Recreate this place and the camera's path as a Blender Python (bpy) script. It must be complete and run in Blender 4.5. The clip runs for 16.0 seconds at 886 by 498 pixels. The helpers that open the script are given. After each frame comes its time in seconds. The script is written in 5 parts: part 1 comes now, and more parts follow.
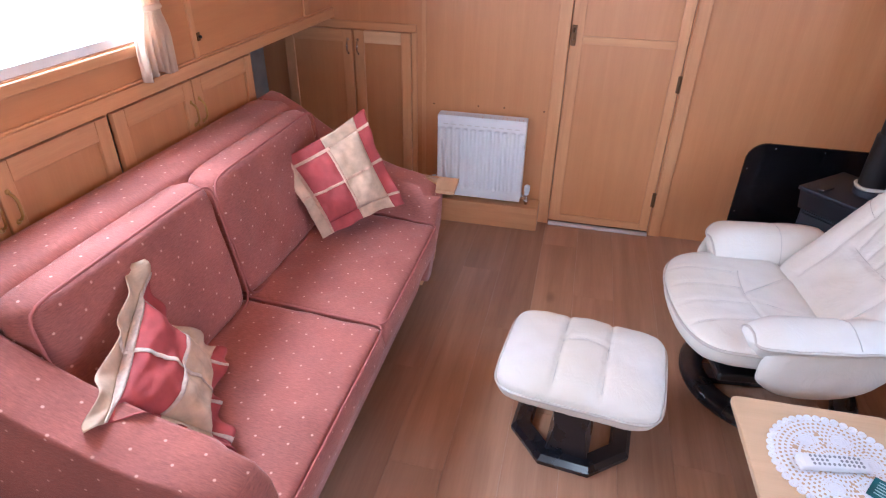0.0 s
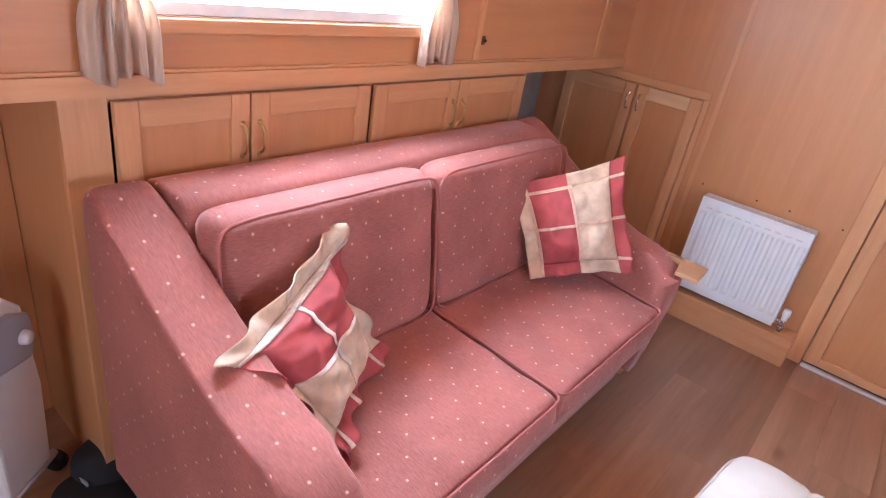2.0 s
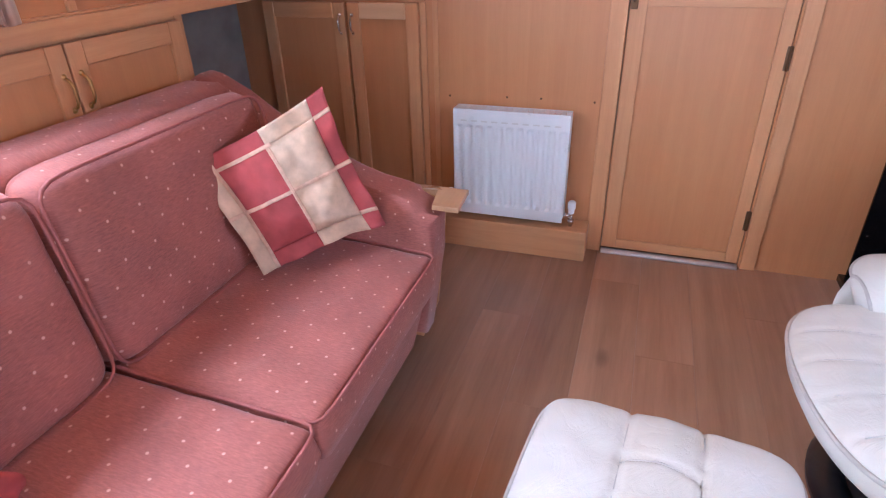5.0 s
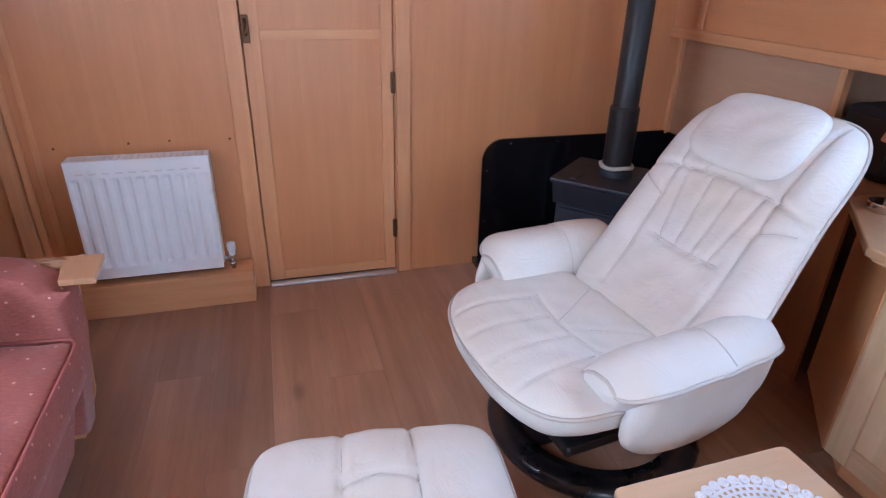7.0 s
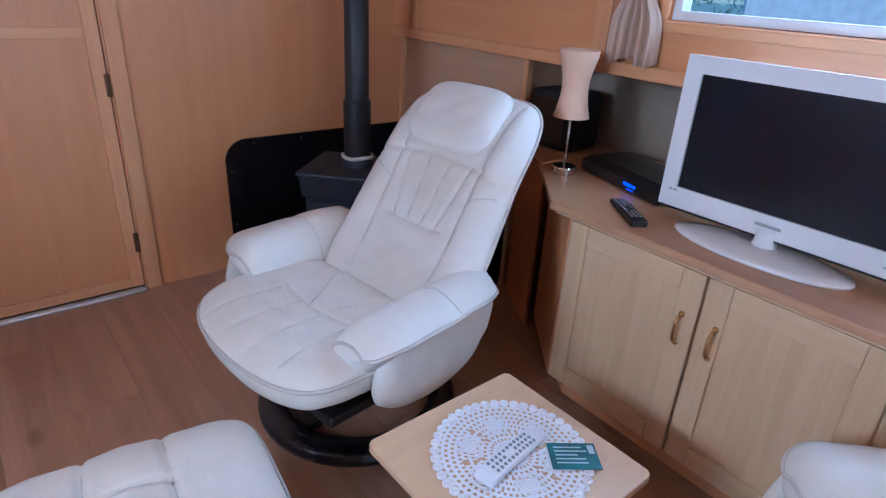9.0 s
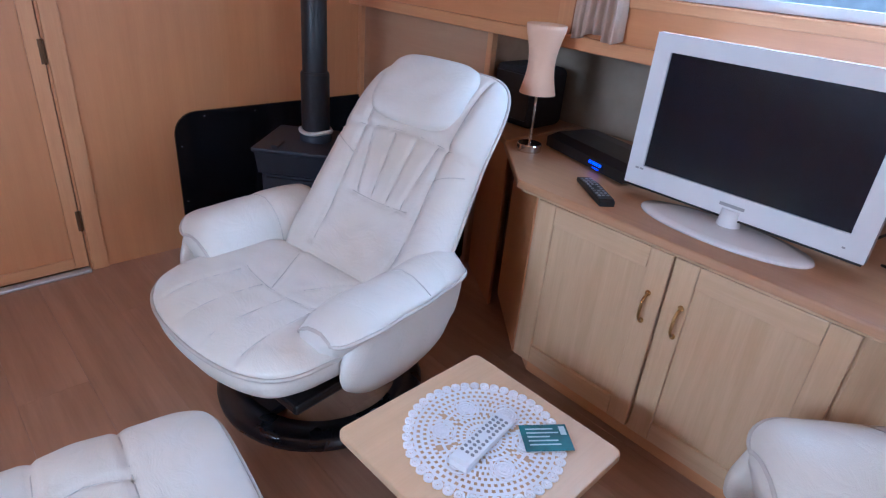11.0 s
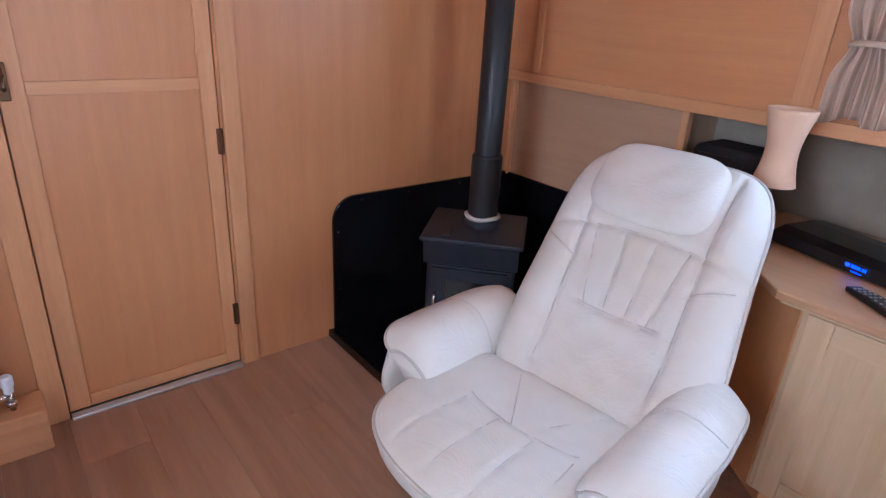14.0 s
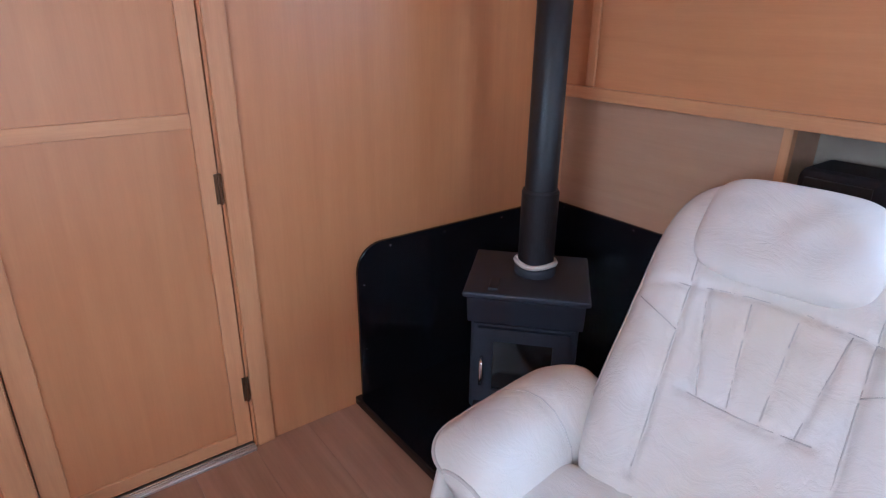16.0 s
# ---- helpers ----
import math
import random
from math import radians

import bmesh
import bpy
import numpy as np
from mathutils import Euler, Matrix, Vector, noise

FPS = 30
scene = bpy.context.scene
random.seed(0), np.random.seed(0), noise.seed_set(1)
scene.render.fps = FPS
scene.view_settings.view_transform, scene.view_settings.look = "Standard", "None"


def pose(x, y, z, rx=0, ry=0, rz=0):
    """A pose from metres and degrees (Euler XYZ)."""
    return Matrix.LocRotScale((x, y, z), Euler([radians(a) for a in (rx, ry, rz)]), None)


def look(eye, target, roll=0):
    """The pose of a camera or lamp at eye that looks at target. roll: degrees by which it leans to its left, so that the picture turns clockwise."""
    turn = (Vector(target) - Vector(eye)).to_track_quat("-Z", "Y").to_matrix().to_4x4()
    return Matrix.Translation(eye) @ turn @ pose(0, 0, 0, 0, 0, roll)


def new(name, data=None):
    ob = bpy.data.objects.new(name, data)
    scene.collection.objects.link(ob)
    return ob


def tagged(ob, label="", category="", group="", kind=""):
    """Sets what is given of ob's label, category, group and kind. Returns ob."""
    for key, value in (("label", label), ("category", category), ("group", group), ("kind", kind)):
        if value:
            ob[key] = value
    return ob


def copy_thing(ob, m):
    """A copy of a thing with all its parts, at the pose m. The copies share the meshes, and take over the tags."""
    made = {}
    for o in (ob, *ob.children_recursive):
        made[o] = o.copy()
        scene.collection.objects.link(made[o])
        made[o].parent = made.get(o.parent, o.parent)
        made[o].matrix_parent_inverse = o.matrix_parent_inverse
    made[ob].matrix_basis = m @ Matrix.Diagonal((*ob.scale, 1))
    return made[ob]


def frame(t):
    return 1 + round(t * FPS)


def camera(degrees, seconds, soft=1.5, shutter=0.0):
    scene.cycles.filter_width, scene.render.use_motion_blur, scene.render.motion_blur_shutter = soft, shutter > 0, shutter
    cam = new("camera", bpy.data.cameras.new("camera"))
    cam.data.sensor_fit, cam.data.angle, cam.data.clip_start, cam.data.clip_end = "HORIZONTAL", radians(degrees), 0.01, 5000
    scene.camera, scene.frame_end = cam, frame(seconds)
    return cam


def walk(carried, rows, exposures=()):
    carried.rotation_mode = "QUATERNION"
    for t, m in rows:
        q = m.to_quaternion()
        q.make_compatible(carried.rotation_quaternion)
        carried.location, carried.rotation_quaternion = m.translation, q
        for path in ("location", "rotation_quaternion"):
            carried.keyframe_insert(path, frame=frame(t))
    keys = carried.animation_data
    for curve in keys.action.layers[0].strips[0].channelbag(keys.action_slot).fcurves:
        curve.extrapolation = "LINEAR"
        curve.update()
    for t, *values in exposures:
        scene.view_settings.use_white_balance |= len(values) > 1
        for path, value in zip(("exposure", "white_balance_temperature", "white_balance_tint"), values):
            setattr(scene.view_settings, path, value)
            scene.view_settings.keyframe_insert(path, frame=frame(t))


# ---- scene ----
cam = camera(74.1, 16.0, 1.2)
PATH = [
    (0, (0.016, -0.057, 1.668), (-0.364, 1.617, 0.641), 1.1),
    (0.5, (-0.043, -0.013, 1.622), (-0.598, 1.575, 0.54), 3.5),
    (1, (-0.088, 0.056, 1.538), (-0.896, 1.579, 0.524), 4.6),
    (1.5, (-0.076, 0.096, 1.475), (-1.069, 1.539, 0.509), 10.6),
    (2, (-0.06, 0.13, 1.468), (-1.126, 1.571, 0.581), 9.9),
    (2.5, (-0.073, 0.2, 1.401), (-1.187, 1.633, 0.561), 8.9),
    (3, (-0.143, 0.318, 1.306), (-1.327, 1.683, 0.448), 4.3),
    (3.5, (-0.14, 0.456, 1.325), (-1.145, 1.9, 0.376), 2.8),
    (4, (-0.093, 0.55, 1.335), (-0.965, 2.083, 0.391), 1.3),
    (6.5, (0.099, 0.747, 1.301), (0.293, 2.459, 0.285), 0.3),
    (7, (0.022, 0.706, 1.307), (0.532, 2.434, 0.438), 1.4),
    (7.5, (0.017, 0.667, 1.322), (0.736, 2.349, 0.513), 1.5),
    (8, (0.042, 0.632, 1.318), (0.948, 2.224, 0.516), 2.4),
    (8.5, (0.062, 0.604, 1.314), (1.106, 2.107, 0.507), 3.0),
    (9, (0.077, 0.576, 1.3), (1.236, 1.977, 0.467), 3.3),
    (11.5, (0.076, 0.682, 1.3), (1.331, 1.947, 0.39), 5.3),
    (12, (0.119, 0.861, 1.299), (1.28, 2.236, 0.425), 4.7),
    (12.5, (0.165, 1.006, 1.298), (1.265, 2.441, 0.442), 3.2),
    (13, (0.089, 1.069, 1.296), (1.206, 2.494, 0.447), 4.5),
    (13.5, (-0.041, 1.112, 1.324), (1.139, 2.501, 0.498), 3.4),
    (14, (-0.128, 1.164, 1.33), (1.046, 2.591, 0.563), 3.4),
    (14.5, (-0.155, 1.212, 1.329), (1.067, 2.599, 0.565), 5.8),
    (15, (-0.107, 1.349, 1.319), (1.092, 2.756, 0.555), 4.6),
    (15.5, (0.022, 1.464, 1.326), (1.189, 2.896, 0.56), 1.8),
    (16, (0.057, 1.529, 1.324), (1.182, 3.005, 0.579), 0.7),
]
EXPOSURES = [(0.0, 0.36, 4800, 8), (1.5, 0.62, 4950, 8), (2.0, 0.57, 4860, 8), (2.5, 0.44, 4900, 8), (3.0, 0.36, 4480, 8), (3.5, 0.3, 4520, 8), (4.0, 0.5, 4620, 8), (6.5, 0.13, 4600, 7), (8.0, 0.04, 4500, 6), (9.0, -0.21, 4300, 4), (11.5, -0.09, 4450, 4), (13.0, -0.07, 4800, 5), (14.0, 0.08, 4650, 6), (16.0, 0.1, 4500, 5)]
walk(cam, [(t, look(eye, target, roll)) for t, eye, target, roll in PATH], EXPOSURES)

# ---------------------------------------------------------------- light
world = bpy.data.worlds.new("sky")
scene.world = world
world.use_nodes = True
wn = world.node_tree
sky = wn.nodes.new("ShaderNodeTexSky")
sky.sky_type = 'NISHITA'
sky.sun_disc = False
sky.sun_elevation = radians(38)
sky.sun_rotation = radians(189)
wn.links.new(sky.outputs[0], wn.nodes["Background"].inputs[0])
wn.nodes["Background"].inputs[1].default_value = 0.15


def lamp(name, m, power, sx, sy, col):
    li = bpy.data.lights.new(name, 'AREA')
    li.shape, li.size, li.size_y, li.energy, li.color = 'RECTANGLE', sx, sy, power, col
    ob = new(name, li)
    ob.matrix_world = m
    return ob


sun = bpy.data.lights.new("sun", 'SUN')
sun.energy, sun.angle, sun.color = 4.5, radians(0.6), (1, 0.94, 0.86)
sun_ob = new("sun", sun)
sun_ob.matrix_world = look((-1.6, -10, 7.6), (0, 0, 0))
lamp("daylight_port_window", look((-1.50, 1.16, 1.50), (0.0, 1.04, 1.18)), 74, 1.50, 0.80, (1.0, 0.96, 0.92))
lamp("daylight_starboard_window", look((1.93, 1.1, 1.57), (0.2, 1.0, 0.6)), 10, 1.0, 0.28, (0.86, 0.93, 1.0))
# added fill lamp in an unseen, made-up opening of the rear wall
lamp("fill_rear_opening", look((0.2, -2.05, 1.15), (0.1, 1.8, 0.75)), 22, 0.8, 1.5, (1.0, 0.93, 0.83))

# ---------------------------------------------------------------- materials


def nodes(name):
    m = bpy.data.materials.new(name)
    m.use_nodes = True
    t = m.node_tree
    return m, t, t.nodes["Principled BSDF"]


def N(t, kind, **kw):
    n = t.nodes.new(kind)
    for k, v in kw.items():
        n.inputs[k.replace("_", " ")].default_value = v
    return n


def ramp(t, fac, stops):
    r = t.nodes.new("ShaderNodeValToRGB")
    els = r.color_ramp.elements
    while len(els) < len(stops):
        els.new(0.5)
    for e, (p, c) in zip(els, stops):
        e.position, e.color = p, (*c, 1)
    t.links.new(fac, r.inputs[0])
    return r


def bump(t, b, height, strength, dist=0.002):
    bm_ = N(t, "ShaderNodeBump", Strength=strength, Distance=dist)
    t.links.new(height, bm_.inputs["Height"])
    t.links.new(bm_.outputs[0], b.inputs["Normal"])
    return bm_


def plain(name, col, rough=0.5, metal=0.0, var=0.12, scale=9.0, bumps=0.15, fine=180.0, coat=0.0, sheen=0.0):
    """A paint, plastic, metal or leather with blotches, grain and fine relief."""
    m, t, b = nodes(name)
    tc = t.nodes.new("ShaderNodeTexCoord")
    big = N(t, "ShaderNodeTexNoise", Scale=scale, Detail=4.0)
    small = N(t, "ShaderNodeTexNoise", Scale=fine, Detail=2.0)
    t.links.new(tc.outputs["Object"], big.inputs["Vector"])
    t.links.new(tc.outputs["Object"], small.inputs["Vector"])
    lo = tuple(c * (1 - var) for c in col)
    hi = tuple(min(1, c * (1 + var * 0.6)) for c in col)
    r = ramp(t, big.outputs[0], [(0.3, lo), (0.7, hi)])
    t.links.new(r.outputs[0], b.inputs["Base Color"])
    rr = N(t, "ShaderNodeMapRange", To_Min=max(0.02, rough - 0.07), To_Max=min(1, rough + 0.07))
    t.links.new(big.outputs[0], rr.inputs["Value"])
    t.links.new(rr.outputs[0], b.inputs["Roughness"])
    b.inputs["Metallic"].default_value = metal
    b.inputs["Coat Weight"].default_value = coat
    b.inputs["Sheen Weight"].default_value = sheen
    if bumps:
        bump(t, b, small.outputs[0], bumps, 0.001)
    return m


def wood(name, dark, light, axis="z", rough=0.42, grain=1.0, per_piece=False, coat=0.1, figure=0.68):
    """Veneer or timber with its grain along one axis."""
    m, t, b = nodes(name)
    tc = t.nodes.new("ShaderNodeTexCoord")
    vec = tc.outputs["Object"]
    if per_piece:
        oi = t.nodes.new("ShaderNodeObjectInfo")
        mul = N(t, "ShaderNodeMath")
        mul.operation = 'MULTIPLY'
        mul.inputs[1].default_value = 37.0
        t.links.new(oi.outputs["Random"], mul.inputs[0])
        add = t.nodes.new("ShaderNodeVectorMath")
        add.operation = 'ADD'
        t.links.new(vec, add.inputs[0])
        t.links.new(mul.outputs[0], add.inputs[1])
        vec = add.outputs[0]
    across, along = 1.0, 0.06
    sc = {"x": (along, across, across), "y": (across, along, across), "z": (across, across, along)}[axis]
    mp = N(t, "ShaderNodeMapping", Scale=sc)
    t.links.new(vec, mp.inputs["Vector"])
    fine = N(t, "ShaderNodeTexNoise", Scale=190.0 * grain, Detail=3.0, Roughness=0.6)
    mid = N(t, "ShaderNodeTexNoise", Scale=26.0 * grain, Detail=4.0, Distortion=0.6)
    big = N(t, "ShaderNodeTexNoise", Scale=1.7, Detail=2.0)
    t.links.new(mp.outputs[0], fine.inputs["Vector"])
    t.links.new(mp.outputs[0], mid.inputs["Vector"])
    t.links.new(vec, big.inputs["Vector"])
    a = N(t, "ShaderNodeMix")
    a.inputs[0].default_value = 1 - figure
    t.links.new(mid.outputs[0], a.inputs[2])
    t.links.new(fine.outputs[0], a.inputs[3])
    c = N(t, "ShaderNodeMix")
    c.inputs[0].default_value = 0.3
    t.links.new(a.outputs[0], c.inputs[2])
    t.links.new(big.outputs[0], c.inputs[3])
    md = tuple((p + q) / 2 for p, q in zip(dark, light))
    r = ramp(t, c.outputs[0], [(0.28, dark), (0.5, md), (0.72, light)])
    out = r.outputs[0]
    if per_piece:
        hs = N(t, "ShaderNodeHueSaturation")
        mr = N(t, "ShaderNodeMapRange", To_Min=0.88, To_Max=1.10)
        t.links.new(oi.outputs["Random"], mr.inputs["Value"])
        t.links.new(mr.outputs[0], hs.inputs["Value"])
        t.links.new(out, hs.inputs["Color"])
        out = hs.outputs[0]
    if per_piece:
        kn_map = N(t, "ShaderNodeMapping", Scale=(1.0, 0.45, 1.0))
        t.links.new(vec, kn_map.inputs["Vector"])
        kn = N(t, "ShaderNodeTexVoronoi", Scale=2.6)
        t.links.new(kn_map.outputs[0], kn.inputs["Vector"])
        kr = N(t, "ShaderNodeMapRange", From_Min=0.015, From_Max=0.075, To_Min=0.62, To_Max=0.0)
        t.links.new(kn.outputs["Distance"], kr.inputs["Value"])
        km = t.nodes.new("ShaderNodeMix")
        km.data_type = 'RGBA'
        t.links.new(kr.outputs[0], km.inputs[0])
        t.links.new(out, km.inputs[6])
        km.inputs[7].default_value = (0.10, 0.045, 0.025, 1)
        out = km.outputs[2]
    t.links.new(out, b.inputs["Base Color"])
    rr = N(t, "ShaderNodeMapRange", To_Min=rough - 0.08, To_Max=rough + 0.1)
    t.links.new(c.outputs[0], rr.inputs["Value"])
    t.links.new(rr.outputs[0], b.inputs["Roughness"])
    b.inputs["Coat Weight"].default_value = coat
    b.inputs["Coat Roughness"].default_value = 0.35
    bump(t, b, fine.outputs[0], 0.12, 0.0006)
    return m


def dotted_fabric(name, col, dot, pitch=0.072):
    """Chenille with small pale dots in a staggered grid (UVs in metres)."""
    m, t, b = nodes(name)
    uv = t.nodes.new("ShaderNodeTexCoord")
    sc = t.nodes.new("ShaderNodeVectorMath")
    sc.operation = 'SCALE'
    sc.inputs["Scale"].default_value = 1 / pitch
    t.links.new(uv.outputs["UV"], sc.inputs[0])
    dist = []
    for off in (0.0, 0.5):
        a = t.nodes.new("ShaderNodeVectorMath")
        a.operation = 'ADD'
        a.inputs[1].default_value = (off, off, 0)
        f_ = t.nodes.new("ShaderNodeVectorMath")
        f_.operation = 'FRACTION'
        s = t.nodes.new("ShaderNodeVectorMath")
        s.operation = 'SUBTRACT'
        s.inputs[1].default_value = (0.5, 0.5, 0)
        le = t.nodes.new("ShaderNodeVectorMath")
        le.operation = 'LENGTH'
        t.links.new(sc.outputs[0], a.inputs[0])
        t.links.new(a.outputs[0], f_.inputs[0])
        t.links.new(f_.outputs[0], s.inputs[0])
        t.links.new(s.outputs[0], le.inputs[0])
        dist.append(le.outputs["Value"])
    mn = t.nodes.new("ShaderNodeMath")
    mn.operation = 'MINIMUM'
    t.links.new(dist[0], mn.inputs[0])
    t.links.new(dist[1], mn.inputs[1])
    mask = N(t, "ShaderNodeMapRange", From_Min=0.024, From_Max=0.047, To_Min=1.0, To_Max=0.0)
    t.links.new(mn.outputs[0], mask.inputs["Value"])
    mp = N(t, "ShaderNodeMapping", Scale=(1.0, 5.0, 1.0))
    t.links.new(uv.outputs["UV"], mp.inputs["Vector"])
    weave = N(t, "ShaderNodeTexNoise", Scale=46.0, Detail=5.0, Roughness=0.78)
    t.links.new(mp.outputs[0], weave.inputs["Vector"])
    big = N(t, "ShaderNodeTexNoise", Scale=5.0, Detail=3.0)
    t.links.new(uv.outputs["Object"], big.inputs["Vector"])
    mixn = N(t, "ShaderNodeMix")
    mixn.inputs[0].default_value = 0.35
    t.links.new(weave.outputs[0], mixn.inputs[2])
    t.links.new(big.outputs[0], mixn.inputs[3])
    r = ramp(t, mixn.outputs[0], [(0.32, tuple(c * 0.58 for c in col)), (0.52, col), (0.7, tuple(min(1, c * 1.45) for c in col))])
    mx = t.nodes.new("ShaderNodeMix")
    mx.data_type = 'RGBA'
    t.links.new(mask.outputs[0], mx.inputs[0])
    t.links.new(r.outputs[0], mx.inputs[6])
    mx.inputs[7].default_value = (*dot, 1)
    t.links.new(mx.outputs[2], b.inputs["Base Color"])
    b.inputs["Roughness"].default_value = 0.78
    b.inputs["Sheen Weight"].default_value = 0.35
    b.inputs["Sheen Roughness"].default_value = 0.4
    b.inputs["Sheen Tint"].default_value = (1.0, 0.75, 0.72, 1)
    bump(t, b, weave.outputs[0], 0.6, 0.0016)
    return m


def leather(name, col):
    """Soft hide: fine pebble, stretched creases and a little yellowing."""
    m, t, b = nodes(name)
    tc = t.nodes.new("ShaderNodeTexCoord")
    pebble = N(t, "ShaderNodeTexVoronoi", Scale=420.0)
    t.links.new(tc.outputs["Object"], pebble.inputs["Vector"])
    warp = N(t, "ShaderNodeTexNoise", Scale=5.0, Detail=2.0)
    t.links.new(tc.outputs["Object"], warp.inputs["Vector"])
    mixv = t.nodes.new("ShaderNodeMix")
    mixv.data_type = 'VECTOR'
    mixv.inputs[0].default_value = 0.18
    t.links.new(tc.outputs["Object"], mixv.inputs[4])
    t.links.new(warp.outputs["Color"], mixv.inputs[5])
    mp = N(t, "ShaderNodeMapping", Scale=(1.0, 0.45, 1.0))
    t.links.new(mixv.outputs[1], mp.inputs["Vector"])
    crease = N(t, "ShaderNodeTexNoise", Scale=17.0, Detail=5.0, Roughness=0.62, Distortion=0.5)
    t.links.new(mp.outputs[0], crease.inputs["Vector"])
    fold = N(t, "ShaderNodeMath")
    fold.operation = 'SUBTRACT'
    fold.inputs[1].default_value = 0.5
    t.links.new(crease.outputs[0], fold.inputs[0])
    ab = N(t, "ShaderNodeMath")
    ab.operation = 'ABSOLUTE'
    t.links.new(fold.outputs[0], ab.inputs[0])
    sharp = N(t, "ShaderNodeMapRange", From_Min=0.0, From_Max=0.09)
    t.links.new(ab.outputs[0], sharp.inputs["Value"])
    stain = N(t, "ShaderNodeTexNoise", Scale=3.5, Detail=4.0)
    t.links.new(tc.outputs["Object"], stain.inputs["Vector"])
    r = ramp(t, stain.outputs[0], [(0.32, (col[0] * 0.94, col[1] * 0.91, col[2] * 0.84)), (0.6, col)])
    t.links.new(r.outputs[0], b.inputs["Base Color"])
    rr = N(t, "ShaderNodeMapRange", To_Min=0.36, To_Max=0.52)
    t.links.new(crease.outputs[0], rr.inputs["Value"])
    t.links.new(rr.outputs[0], b.inputs["Roughness"])
    first = N(t, "ShaderNodeBump", Strength=0.14, Distance=0.004)
    t.links.new(sharp.outputs[0], first.inputs["Height"])
    second = bump(t, b, pebble.outputs["Distance"], 0.25, 0.0006)
    t.links.new(first.outputs[0], second.inputs["Normal"])
    return m


def thin_cloth(name, col):
    """Unlined curtain cloth that lets part of the daylight through."""
    m = plain(name, col, 0.85, var=0.08, bumps=0.4, sheen=0.2)
    t = m.node_tree
    out = next(n for n in t.nodes if n.type == 'OUTPUT_MATERIAL')
    tr = N(t, "ShaderNodeBsdfTranslucent", Color=(*col, 1))
    mix = t.nodes.new("ShaderNodeMixShader")
    mix.inputs[0].default_value = 0.5
    t.links.new(t.nodes["Principled BSDF"].outputs[0], mix.inputs[1])
    t.links.new(tr.outputs[0], mix.inputs[2])
    t.links.new(mix.outputs[0], out.inputs[0])
    return m


def glow(name, col, strength):
    m, t, b = nodes(name)
    b.inputs["Base Color"].default_value = (*col, 1)
    b.inputs["Emission Color"].default_value = (*col, 1)
    b.inputs["Emission Strength"].default_value = strength
    return m


def glass(name):
    m, t, b = nodes(name)
    b.inputs["Base Color"].default_value = (0.95, 0.98, 1, 1)
    b.inputs["Transmission Weight"].default_value = 1.0
    b.inputs["Roughness"].default_value = 0.02
    b.inputs["IOR"].default_value = 1.1
    return m


